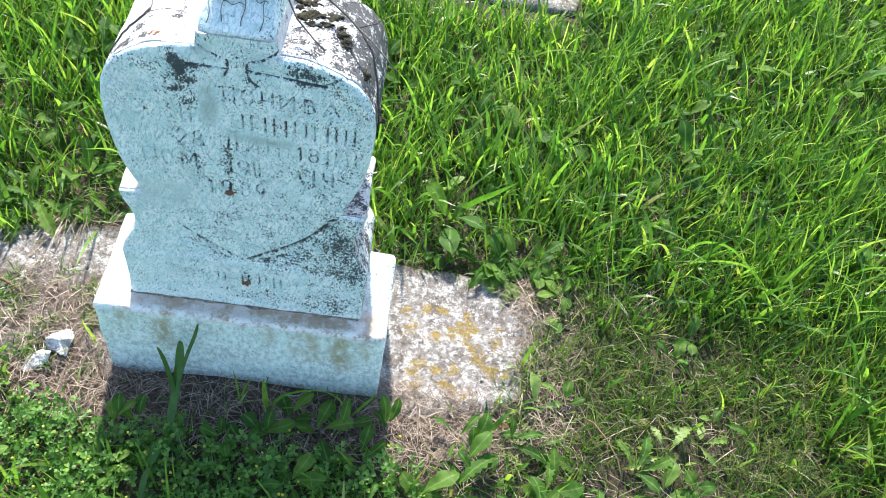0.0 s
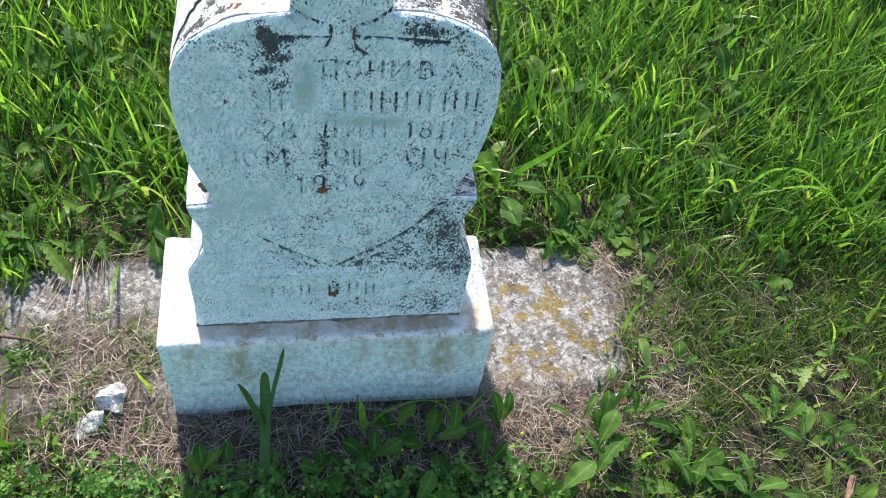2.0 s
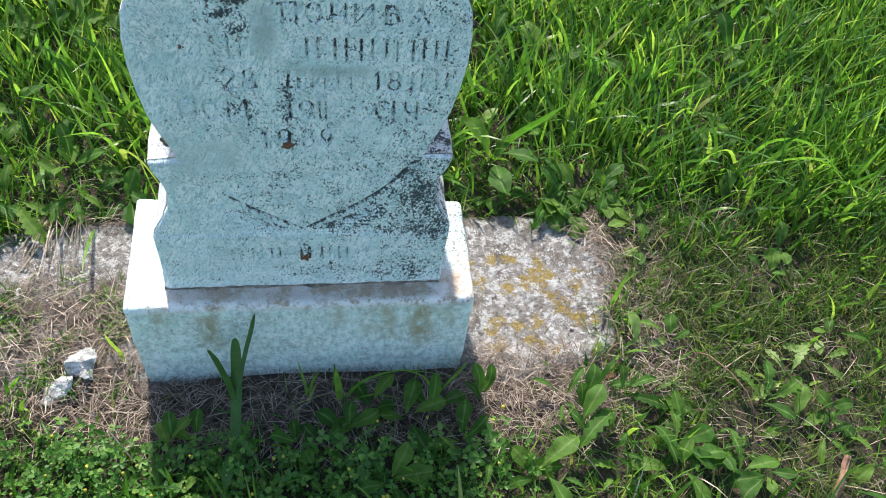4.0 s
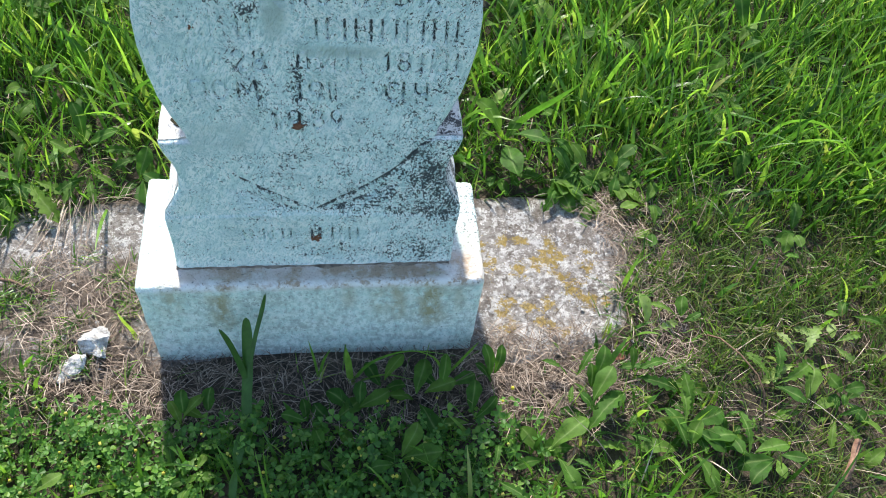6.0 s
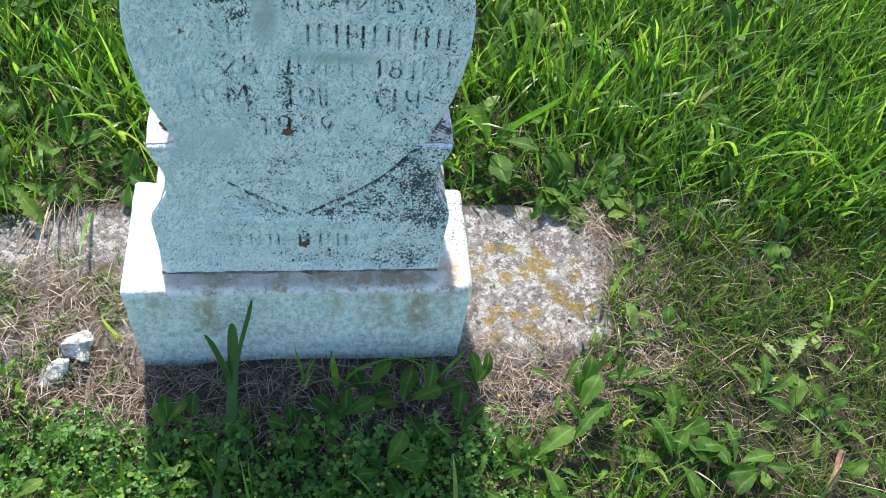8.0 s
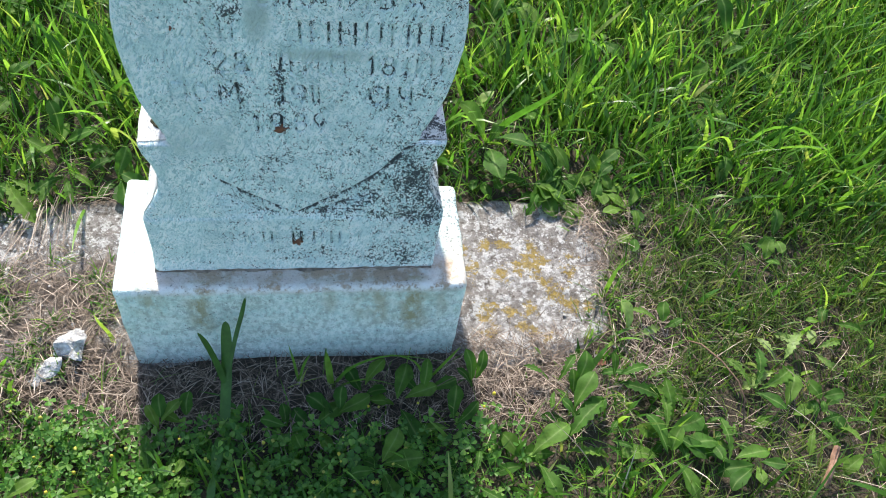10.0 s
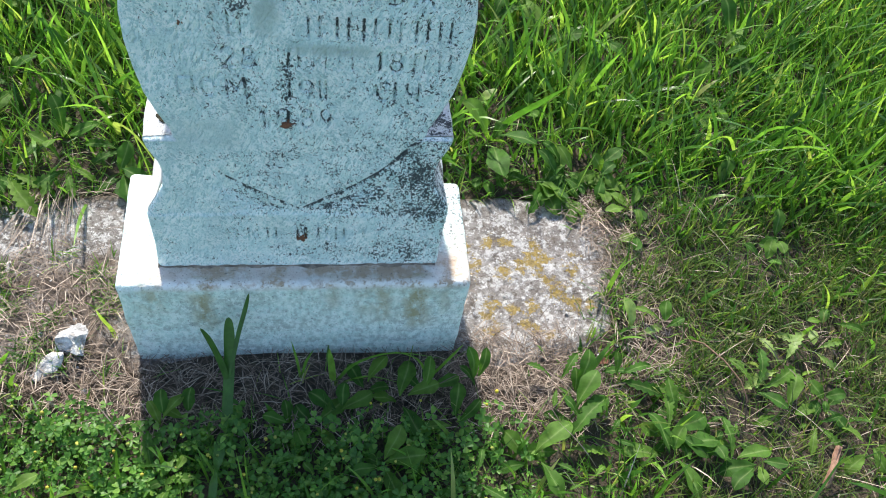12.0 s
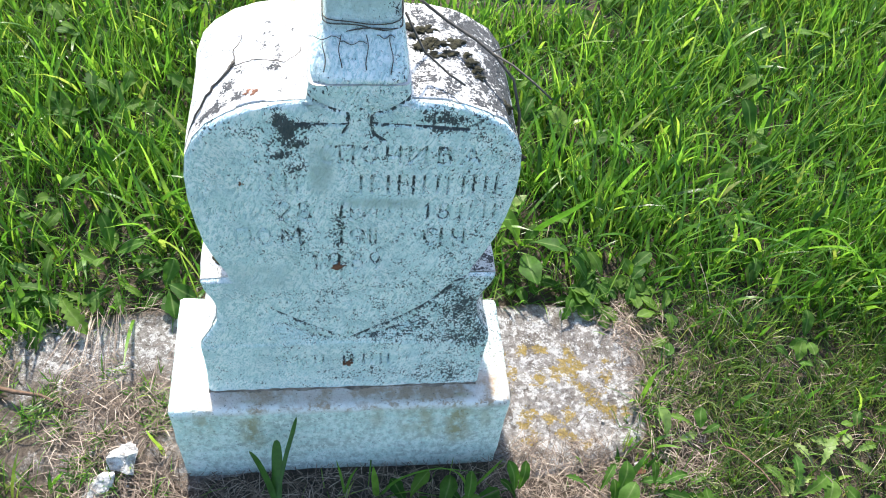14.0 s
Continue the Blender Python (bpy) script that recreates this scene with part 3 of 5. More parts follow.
    def blot(x, h, rx, rh, much):
        return much * np.exp(-((Xx - x) / rx) ** 2 - ((Hh - h) / rh) ** 2)

    for x, h, rx, rh, much in ((-0.057, 0.547, 0.010, 0.010, 0.28), (-0.051, 0.531, 0.008, 0.010, 0.28), (-0.043, 0.513, 0.012, 0.006, 0.26), (-0.060, 0.497, 0.011, 0.005, 0.24), (-0.046, 0.477, 0.018, 0.010, 0.13), (-0.050, 0.52, 0.035, 0.05, 0.06),
                               (-0.036, 0.540, 0.012, 0.005, 0.34), (-0.105, 0.53, 0.05, 0.012, 0.10), (0.100, 0.549, 0.018, 0.010, 0.13), (0.122, 0.543, 0.022, 0.009, 0.14), (0.108, 0.531, 0.022, 0.005, 0.16), (0.150, 0.527, 0.020, 0.014, 0.10),
                               (0.0, 0.345, 0.006, 0.045, 0.13), (0.0, 0.40, 0.012, 0.02, 0.07), (-0.05, 0.35, 0.05, 0.05, 0.05), (0.02, 0.25, 0.09, 0.05, 0.045), (0.175, 0.12, 0.040, 0.10, 0.085), (0.16, 0.22, 0.025, 0.04, 0.06), (0.06, 0.045, 0.12, 0.02, 0.05), (0.01, 0.10, 0.01, 0.02, 0.12)):
        grime = grime + blot(x, h, rx, rh, much)
    patch = np.exp(-(((Xx + 0.019) / 0.013) ** 4) - ((Hh - 0.474) / 0.038) ** 4) + np.exp(-(((Xx - 0.050) / 0.045) ** 4) - ((Hh - 0.419 + 0.05 * (Xx - 0.05)) / 0.0085) ** 4)
    patch = np.clip(patch + 0.7 * np.exp(-(((Xx + 0.025) / 0.02) ** 2) - ((Hh - 0.568) / 0.012) ** 2) + 0.55 * np.exp(-(((Xx + 0.10) / 0.05) ** 4) - ((Hh - 0.285) / 0.025) ** 4), 0, 1)
    grime = grime - 0.22 * patch
    front = np.stack([Xx, FRONT + cut, FOOT + Hh], -1).reshape(-1, 3)
    idx = (np.arange(rows - 1)[:, None] * cols + np.arange(cols - 1)[None]).ravel()
    quads = [np.stack([idx, idx + 1, idx + cols + 1, idx + cols], 1)]
    n_front = len(quads[0])
    # the flank runs up one side, over the top and down the other
    ring = np.concatenate([np.arange(rows) * cols, (rows - 1) * cols + np.arange(1, cols), (np.arange(rows - 1)[::-1]) * cols + cols - 1])
    base = front[ring]
    verts, depth = [front], 36
    gr = [grime.ravel()]
    prev = ring
    mid = np.array([0.01, 0, 0.45])
    for j in range(1, depth + 1):
        k = j / depth
        layer = base.copy()
        rear = BACK + 0.032 * smooth(0.40, 0.66, base[:, 2]) - 0.042 * base[:, 0]
        layer[:, 1] = base[:, 1] + (rear - base[:, 1]) * k
        wob = np.array([noise.noise(Vector(p) * 16) + 0.5 * noise.noise(Vector(p) * 45) for p in layer])
        out = base - mid
        out[:, 1] = 0
        out /= np.linalg.norm(out, axis=1)[:, None]
        layer += out * (0.0025 * wob)[:, None]
        if j == depth:
            layer -= out * 0.006
        start = sum(len(v) for v in verts)
        now = start + np.arange(len(ring))
        verts.append(layer)
        dark_side = 0.33 * smooth(0.055, 0.085, layer[:, 0]) * smooth(0.60, 0.68, layer[:, 2]) + 0.33 * smooth(0.10, 0.14, layer[:, 0]) * (1 - smooth(0.60, 0.68, layer[:, 2])) + 0.15 * smooth(0.11, 0.17, layer[:, 0]) * smooth(0.60, 0.68, layer[:, 2])
        for sx, sy, sr in ((-0.112, 0.083, 0.016), (-0.062, 0.096, 0.013), (-0.100, 0.062, 0.011), (-0.055, 0.066, 0.010), (-0.082, 0.135, 0.012), (-0.070, 0.155, 0.010), (-0.14, 0.06, 0.010), (-0.06, 0.12, 0.012), (-0.05, 0.155, 0.009), (-0.10, 0.105, 0.008), (-0.125, 0.06, 0.009), (-0.075, 0.18, 0.010), (-0.035, 0.075, 0.009)):
            dark_side += 0.43 * np.exp(-((layer[:, 0] - sx) ** 2 + (layer[:, 1] - sy) ** 2) / sr ** 2) * smooth(0.6, 0.7, layer[:, 2])
        gr.append(dark_side - 0.03)
        quads.append(np.stack([prev[:-1], prev[1:], now[1:], now[:-1]], 1)[:, ::-1])
        prev = now
    # back: rows between the two sides
    back_l, back_r = prev[:rows], prev[rows + cols - 2:][::-1]
    quads.append(np.stack([back_l[:-1], back_l[1:], back_r[1:rows], back_r[:rows - 1]], 1))
    q = np.concatenate(quads)
    me = quads_mesh("headstone", np.concatenate(verts), q)
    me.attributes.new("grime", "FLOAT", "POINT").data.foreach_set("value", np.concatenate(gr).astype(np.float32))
    mend = np.zeros(len(me.vertices), np.float32)
    mend[:patch.size] = patch.ravel()
    me.attributes.new("patch", "FLOAT", "POINT").data.foreach_set("value", mend)
    # all but the front takes the paint whitened for sunlight
    slot = np.ones(len(me.polygons), np.int32)
    slot[:n_front] = 0
    me.polygons.foreach_set("material_index", slot)
    return link("headstone", me, [BLUE, PALE], grave, "blue heart-shaped headstone with worn carved writing")


headstone = build_headstone()


def build_shaft():
    """The foot of the cross: a sloping shoulder and a square shaft above it."""
    rings = [(0.560, 0.0485, 0.044, 0.150), (0.586, 0.0490, 0.044, 0.150), (0.589, 0.0495, 0.0375, 0.150), (0.594, 0.0490, 0.041, 0.150), (0.618, 0.0415, 0.078, 0.146), (0.624, 0.0380, 0.083, 0.145),
             (0.66, 0.0366, 0.084, 0.144), (0.72, 0.0362, 0.085, 0.143), (0.80, 0.0358, 0.085, 0.143)]
    verts, faces = [], []
    per = 28
    for h, w, y0, y1 in rings:
        cx = axis_x(h) + 0.003 * float(smooth(0.60, 0.63, h))
        for i in range(per):
            a = 2 * math.pi * (i + 0.5) / per
            c, s = math.cos(a), math.sin(a)
            k = 1 / (abs(c) ** 9 + abs(s) ** 9) ** (1 / 9)
            x, y = cx + w * k * c, (y0 + y1) / 2 + (y1 - y0) / 2 * k * s
            p = Vector((x, y, FOOT + 0.004 + h))
            verts.append(p + 0.0012 * Vector((noise.noise(p * 30), noise.noise(p * 31), 0)))
    for j in range(len(rings) - 1):
        for i in range(per):
            a, b = j * per + i, j * per + (i + 1) % per
            faces.append((a, b, b + per, a + per))
    faces.append(tuple(len(verts) - per + i for i in range(per)))
    me = mesh_of("cross_shaft", verts, faces)
    me.attributes.new("grime", "FLOAT", "POINT").data.foreach_set("value", [-0.03 + 0.1 * float(smooth(0.04, 0.07, v[0])) for v in verts])
    me.attributes.new("patch", "FLOAT", "POINT").data.foreach_set("value", [float(smooth(0.80, 0.82, v[2])) for v in verts])
    return link("cross_shaft", me, BLUE, grave)


shaft = build_shaft()


def crown_z(x):
    """Height of the headstone's rounded top over x."""
    up = [(w, h) for h, w in LEFT if 0.46 <= h <= 0.567][::-1]
    h = float(np.interp(abs(x - 0.02), [p[0] for p in up], [p[1] for p in up]))
    return FOOT + h


def crust(name, mat, label, spots):
    """Flat crusts of moss or rust on the stone, and a dark lump painted in for a hole."""
    for x, y, z, rx, ry, rz, tilt in spots:
        me = lump(rx, ry, rz, 0.9, x * 31 + z * 7, 0.0)
        me.polygons.foreach_set("use_smooth", np.ones(len(me.polygons), bool))
        ob = link(name, me, mat, headstone, label)
        ob.location, ob.rotation_euler = (x, y, z), (0, radians(tilt), 0)


mr = random.Random(11)
moss = []
for i in range(26):
    k = mr.random()
    x, y = 0.085 + 0.115 * k + mr.uniform(-0.012, 0.012), 0.150 - 0.075 * k + mr.uniform(-0.016, 0.016)
    r = mr.uniform(0.003, 0.012)
    moss.append((x, y, crown_z(x) - 0.0012, r, r * mr.uniform(0.5, 0.9), 0.0026, 400 * max(0.0, x - 0.12)))
# the last spot is no moss: a dark lump for a shaded hole in the ledge
crust("moss_and_hole_spot", MOSS_HOLE, "dark moss and painted-in hole", moss + [(-0.152, 0.075, 0.458, 0.006, 0.008, 0.002, 0)])
crust("rust_spot", RUST, "red rust spot", [(-0.002, 0.0372, 0.488, 0.0095, 0.003, 0.0048, 0), (0.008, 0.0375, 0.262, 0.006, 0.0025, 0.008, 0), (-0.105, 0.0375, 0.638, 0.003, 0.002, 0.003, 0), (-0.085, 0.062, crown_z(-0.085) - 0.0006, 0.008, 0.005, 0.0009, -8)])



def build_joint():
    """Crumbling dark joint along the foot of the headstone."""
    verts, faces = [], []
    n = 260
    for i in range(n + 1):
        x = -0.193 + 0.392 * i / n
        w = 0.0020 + 0.014 * max(0.0, noise.noise(Vector((x * 26, 0, 0)))) * (0.55 + 0.45 * noise.noise(Vector((x * 210, 5, 0)))) + 0.002 * noise.noise(Vector((x * 120, 2, 0)))
        hgt = 0.0008 + 0.003 * abs(noise.noise(Vector((x * 45, 7, 0))))
        for dy, dz in ((0.004, hgt + 0.001), (-0.4 * w, hgt), (-w, 0.0004), (-w, -0.004)):
            verts.append((x, FRONT + dy, H - 0.009 * x + dz))
    for i in range(n):
        for k in range(3):
            a = i * 4 + k
            faces.append((a, a + 1, a + 5, a + 4))
    link("joint", mesh_of("joint", verts, faces), JOINT, grave, "crumbling brown mortar joint")


build_joint()


def crack(points, radius):
    pts = []
    for (xa, ya), (xb, yb) in zip(points, points[1:]):
        for k in range(5):
            u = k / 5
            x, y = xa + (xb - xa) * u, ya + (yb - ya) * u
            w = 0.004 * noise.noise(Vector((x * 160, y * 160, 1)))
            pts.append((x + w, y - w, crown_z(x + w) + 0.0006))
    v, f = tube(pts, radius, 4, 0.5)
    link("crack", mesh_of("crack", v, f), WIRE, headstone, "dark crack in the paint")


crack([(-0.108, 0.120), (-0.112, 0.108), (-0.132, 0.090), (-0.150, 0.070), (-0.163, 0.052)], 0.0021)
crack([(-0.110, 0.112), (-0.107, 0.140), (-0.098, 0.165)], 0.0009)
crack([(-0.110, 0.110), (-0.085, 0.112), (-0.055, 0.104), (-0.040, 0.112), (-0.034, 0.135)], 0.0007)
for x, k0, k1 in ((-0.012, 0.1, 0.9), (0.004, 0.2, 1.0), (0.030, 0.15, 1.0), (0.054, 0.05, 1.0)):
    pts = [(x + 0.0015 * math.sin(7 * k + x * 90), 0.0395 + 0.037 * k, FOOT + 0.6007 + 0.0215 * k) for k in np.linspace(k0, k1, 7)]
    v, f = tube(pts, 0.0006, 4, 0.7)
    link("drip", mesh_of("drip", v, f), WIRE, shaft, "thin black run")

for x0, x1, k in ((-0.026, 0.004, 0.92), (0.004, 0.030, 0.80), (0.040, 0.058, 0.95)):
    pts = [(x0 + (x1 - x0) * u, 0.0395 + 0.037 * (k + 0.05 * math.sin(9 * u + k)), FOOT + 0.6007 + 0.0215 * (k + 0.05 * math.sin(9 * u + k))) for u in np.linspace(0, 1, 8)]
    v, f = tube(pts, 0.0006, 4, 0.8)
    link("drip", mesh_of("drip", v, f), WIRE, shaft, "thin black run")

# wire wound round the shaft, with a loose strand over the stone's shoulder
wire = empty("wire", (0.023, 0.11, 0.80))
tagged(wire, "thin rusty wire wound round the foot of the cross", "wire")


def wire_part(points, radius, name="strand", taper=1.0, mat=None):
    base = wire.location
    v, f = tube([Vector(p) - base for p in points], radius, 6, taper)
    link(name, mesh_of(name, v, f), mat or WIRE, wire)


for i, (z, tilt) in enumerate(((0.808, 0.10), (0.812, -0.06), (0.818, 0.04))):
    pts = []
    for k in range(41):
        a = 2 * math.pi * k / 40
        c, s = math.cos(a), math.sin(a)
        q = 1 / (abs(c) ** 6 + abs(s) ** 6) ** (1 / 6)
        pts.append((0.027 + 0.0400 * q * c, 0.114 + 0.034 * q * s, z + tilt * 0.046 * c + 0.003 * math.sin(3 * a + i)))
    wire_part(pts, 0.00065, "loop")
wire_part([(0.066, 0.15, 0.815), (0.090, 0.157, 0.790), (0.120, 0.150, 0.768), (0.150, 0.128, 0.760), (0.170, 0.110, 0.752), (0.188, 0.090, 0.738), (0.198, 0.075, 0.700), (0.204, 0.07, 0.62)], 0.0017)
wire_part([(0.070, 0.105, 0.812), (0.09, 0.09, 0.775), (0.115, 0.07, 0.762), (0.13, 0.055, 0.760)], 0.0013)
wire_part([(0.165, 0.115, 0.754), (0.185, 0.09, 0.757), (0.205, 0.068, 0.752), (0.222, 0.050, 0.745)], 0.0012)
wire_part([(0.165, 0.115, 0.754), (0.188, 0.119, 0.762), (0.205, 0.125, 0.775)], 0.0009, taper=0.4)

# ---- growth ----
rng = np.random.default_rng(7)


def leaf_mesh(length, width, bend, toothed=0.0, tipped=0.6, rows=14, seed=0):
    """One broad leaf along +x with a folded midrib, bending down towards its tip."""
    verts, faces = [], []
    px, pz, ang = 0.0, 0.0, 0.0
    for i in range(rows + 1):
        k = i / rows
        w = width * 0.5 * (math.sin(math.pi * min(1, k ** (1.45 * tipped))) ** 0.6 if 0 < k < 1 else 0.0) + 0.0012 * (1 - k)
        w *= 1 + 0.07 * math.sin(17 * k + 3 * seed)
        if toothed:
            w *= 1 - toothed * (i % 2)
        wob = 0.06 * width * math.sin(5 * k + seed)
        for s in (-1, -0.5, 0, 0.5, 1):
            verts.append((px + (0.03 * length * abs(s) if toothed else 0), s * w + wob, pz + 0.22 * abs(s) * w + 0.05 * width * math.sin(9 * k + 2 * s + seed)))
        ang = bend * k
        px, pz = px + math.cos(ang) * length / rows, pz - math.sin(ang) * length / rows
    for i in range(rows):
        for s in range(4):
            a = i * 5 + s
            faces.append((a, a + 1, a + 6, a + 5))
    me = mesh_of("leaf", verts, faces)
    me.attributes.new("rib", "FLOAT", "POINT").data.foreach_set("value", [1.0 if i % 5 == 2 else 0.0 for i in range(len(verts))])
    return me


LEAVES = [leaf_mesh(0.085, 0.036, 0.9, 0, 1.15, seed=1), leaf_mesh(0.075, 0.025, 0.7, 0, 1.1, seed=2), leaf_mesh(0.10, 0.030, 1.0, 0.42, 1.25, seed=3), leaf_mesh(0.055, 0.032, 0.6, 0, 0.95, seed=4)]
YOUNG_LEAVES = [me.copy() for me in LEAVES]
for me in LEAVES:
    me.materials.append(WEED)
for me in YOUNG_LEAVES:
    me.materials.append(LIGHT)


SPOTS = []
WEED_RNG = random.Random(5)


def weed(x, y, leaves, label, category="weed", stem=0.022):
    """A plant of some broad leaves: each (kind, heading, rise, scale)."""
    SPOTS.append((x, y))
    leaves = [(k, h + 0.0, r, 0.82 * c) for k, h, r, c in leaves]
    ob = empty("broadleaf_weed", (x, y, float(ground_z(x, y))))
    tagged(ob, label, category, "weeds in the grass")
    for kind, heading, rise, scale in leaves:
        lf = new("leaf", (YOUNG_LEAVES if label == YOUNG else LEAVES)[kind])
        lf.parent = ob
        off = WEED_RNG.uniform(0.0, 0.014)
        lf.matrix_basis = pose(off * math.cos(radians(heading)), off * math.sin(radians(heading)), 0.004 + stem * WEED_RNG.uniform(0.3, 1.5), WEED_RNG.uniform(-28, 28), -rise, heading) @ Matrix.Scale(scale, 4)
    return ob


def rosette(kind, count, rise, scale, seed):
    r = random.Random(seed)
    return [(kind, 360 * i / count + r.uniform(-45, 45), rise + r.uniform(-25, 28), scale * r.uniform(0.55, 1.25)) for i in range(count)]


DOCK = "broad-leaved green weed with smooth oval leaves in the grass"
YOUNG = "young pale-green dandelion in thin grass"
DAND = "dandelion rosette with toothed green leaves beside the footing"
weed(0.27, -0.075, [(1, 100, 72, 0.95), (1, 60, 60, 0.8), (1, 130, 55, 0.7)], DOCK)
weed(0.42, -0.135, [(0, 65, 42, 1.0), (0, 25, 28, 0.9), (1, 175, 25, 0.7), (3, 120, 30, 0.6)], DOCK)
weed(0.345, -0.20, [(0, 45, 30, 1.15), (0, 140, 30, 0.8), (1, 200, 25, 0.8), (0, 300, 20, 0.9)], DOCK)
weed(0.56, -0.17, [(0, 20, 18, 1.05), (2, 75, 30, 0.8), (0, -30, 18, 0.9), (3, 150, 25, 0.8)], DOCK)
weed(0.50, -0.07, [(2, -25, 22, 1.0), (2, 20, 25, 0.8), (1, 90, 60, 0.6)], DAND, "dandelion")
weed(0.44, 0.325, [(0, -75, 20, 0.95), (0, -40, 14, 0.85), (2, -110, 18, 0.8), (0, -10, 18, 0.8), (1, -150, 25, 0.7), (0, 60, 45, 0.9)], DOCK)
weed(0.36, 0.36, rosette(1, 6, 35, 0.6, 3), DOCK)
weed(0.55, 0.34, [(0, -60, 10, 0.75), (3, -20, 15, 0.9), (0, -100, 12, 0.7), (3, 30, 30, 0.8)], DOCK)
weed(0.60, 0.215, [(3, 200, 20, 0.8), (3, 250, 20, 0.7), (1, 100, 40, 0.6)], DOCK)
weed(0.60, 0.02, [(3, 80, 40, 0.8), (2, 140, 20, 0.6), (1, 20, 40, 0.6)], DAND, "dandelion")
weed(0.875, 0.21, [(3, 200, 10, 0.9), (3, 260, 20, 0.7), (0, 80, 55, 0.8)], DOCK)
weed(0.80, 0.33, [(0, 80, 60, 0.85), (1, 100, 65, 0.8)], DOCK)
weed(0.90, 0.03, [(2, -20, 22, 0.7), (3, 60, 25, 0.7), (3, 170, 20, 0.6)], DAND, "dandelion")
weed(0.73, -0.10, [(2, 60, 25, 1.0), (2, 20, 22, 1.1), (0, -30, 25, 0.8), (2, 110, 25, 0.8)], DAND, "dandelion")
weed(0.70, -0.22, rosette(0, 5, 25, 0.9, 8), DOCK)
weed(0.90, -0.20, rosette(0, 4, 35, 0.8, 9), DOCK)
weed(-0.50, 0.355, [(2, -62, 22, 1.35), (2, -110, 18, 1.5), (2, -155, 20, 1.3), (2, -30, 18, 0.9), (2, 60, 40, 1.0)], DAND, "dandelion")
weed(-0.60, 0.36, rosette(2, 6, 22, 1.0, 12), DAND, "dandelion")
weed(-0.42, 0.50, rosette(0, 5, 40, 0.8, 13), DOCK)
weed(-0.30, 0.40, [(0, -80, 20, 0.6), (2, 170, 30, 0.9), (2, 200, 25, 0.9)], DAND, "dandelion")
weed(-0.20, -0.125, [(3, 90, 40, 0.8), (0, 60, 35, 0.7), (0, 120, 40, 0.6)], DOCK)
weed(0.06, -0.115, [(0, 20, 30, 0.8), (0, 150, 25, 0.8), (3, 80, 35, 0.8)], DOCK)
weed(0.15, -0.10, [(0, 20, 25, 0.8), (0, 75, 30, 0.9), (3, 160, 25, 0.9), (0, -60, 20, 0.9)], DOCK)
weed(0.12, -0.20, rosette(0, 5, 30, 0.8, 17), DOCK)
weed(-0.40, -0.22, [(2, 170, 20, 1.0), (2, 210, 20, 1.0), (0, 40, 30, 0.7)], DAND, "dandelion")
weed(0.868, -0.020, [(2, 150, 25, 0.75), (2, 20, 15, 0.8), (3, 80, 25, 0.6), (2, -60, 20, 0.6)], YOUNG, "dandelion")
weed(0.800, -0.055, [(2, 60, 30, 0.9), (2, 110, 30, 0.7), (2, 200, 15, 0.9)], YOUNG, "dandelion")
weed(0.785, -0.135, [(0, 70, 35, 0.9), (3, 10, 25, 0.8), (0, 190, 20, 0.7)], DOCK)
weed(0.850, -0.125, [(3, 30, 30, 0.8), (3, 120, 30, 0.8), (0, -60, 20, 0.7)], DOCK)
weed(0.545, -0.075, [(2, -20, 12, 1.2), (2, 30, 20, 0.8), (2, 160, 15, 0.7)], DAND, "dandelion")
weed(0.560, -0.200, [(0, 100, 30, 1.0), (0, 20, 18, 1.1), (0, 170, 20, 0.9), (0, -60, 15, 1.0), (3, 60, 45, 0.9)], DOCK)
weed(0.390, -0.185, [(2, 48, 38, 1.25), (2, 0, 20, 0.9), (0, 190, 20, 0.8)], DAND, "dandelion")
weed(0.430, -0.095, [(0, 60, 55, 0.9), (0, 100, 65, 0.6)], DOCK)
weed(0.545, 0.010, [(0, 95, 60, 0.8), (2, 10, 25, 0.7)], YOUNG, "dandelion")
weed(0.835, 0.165, [(3, 60, 40, 0.9), (0, 150, 55, 0.6), (3, -20, 25, 0.6)], DOCK)
weed(0.660, -0.215, [(0, 20, 22, 0.9), (2, 80, 30, 0.9), (0, 150, 20, 0.8)], DOCK)
weed(0.44, 0.335, [(3, -80, 30, 1.1), (0, -100, 25, 0.9), (1, -50, 35, 0.9), (0, 160, 30, 0.9)], DOCK)
weed(0.485, 0.310, [(1, -95, 20, 1.1), (0, -60, 25, 0.8), (3, 170, 35, 0.9)], DOCK)
weed(0.545, 0.315, [(3, -80, 25, 0.9), (0, 10, 25, 0.8), (0, -30, 20, 0.9)], DOCK)
weed(0.595, 0.265, [(3, 185, 20, 0.9), (3, -60, 20, 0.7), (0, 60, 35, 0.7)], DOCK)
weed(0.33, 0.36, [(0, -70, 30, 0.8), (1, -120, 40, 0.8), (0, 20, 40, 0.8)], DOCK)
weed(0.335, 0.52, [(1, -80, 70, 0.9), (0, 40, 55, 0.8), (1, 160, 50, 0.8)], YOUNG, "dandelion")
weed(0.10, -0.075, [(0, 60, 35, 0.75), (0, 130, 30, 0.7), (3, 0, 30, 0.7)], DOCK)
weed(0.19, -0.085, [(1, 80, 60, 0.9), (0, 20, 25, 0.7), (0, 150, 30, 0.6)], DOCK)
weed(0.02, -0.135, [(0, 40, 25, 0.8), (3, 130, 25, 0.8), (0, -40, 20, 0.7)], DOCK)
weed(-0.165, -0.115, [(3, 80, 45, 0.8), (0, 160, 25, 0.6)], DOCK)
weed(0.235, -0.14, [(0, 90, 35, 0.8), (1, 30, 40, 0.8), (0, 180, 20, 0.8)], DOCK)
more = random.Random(77)
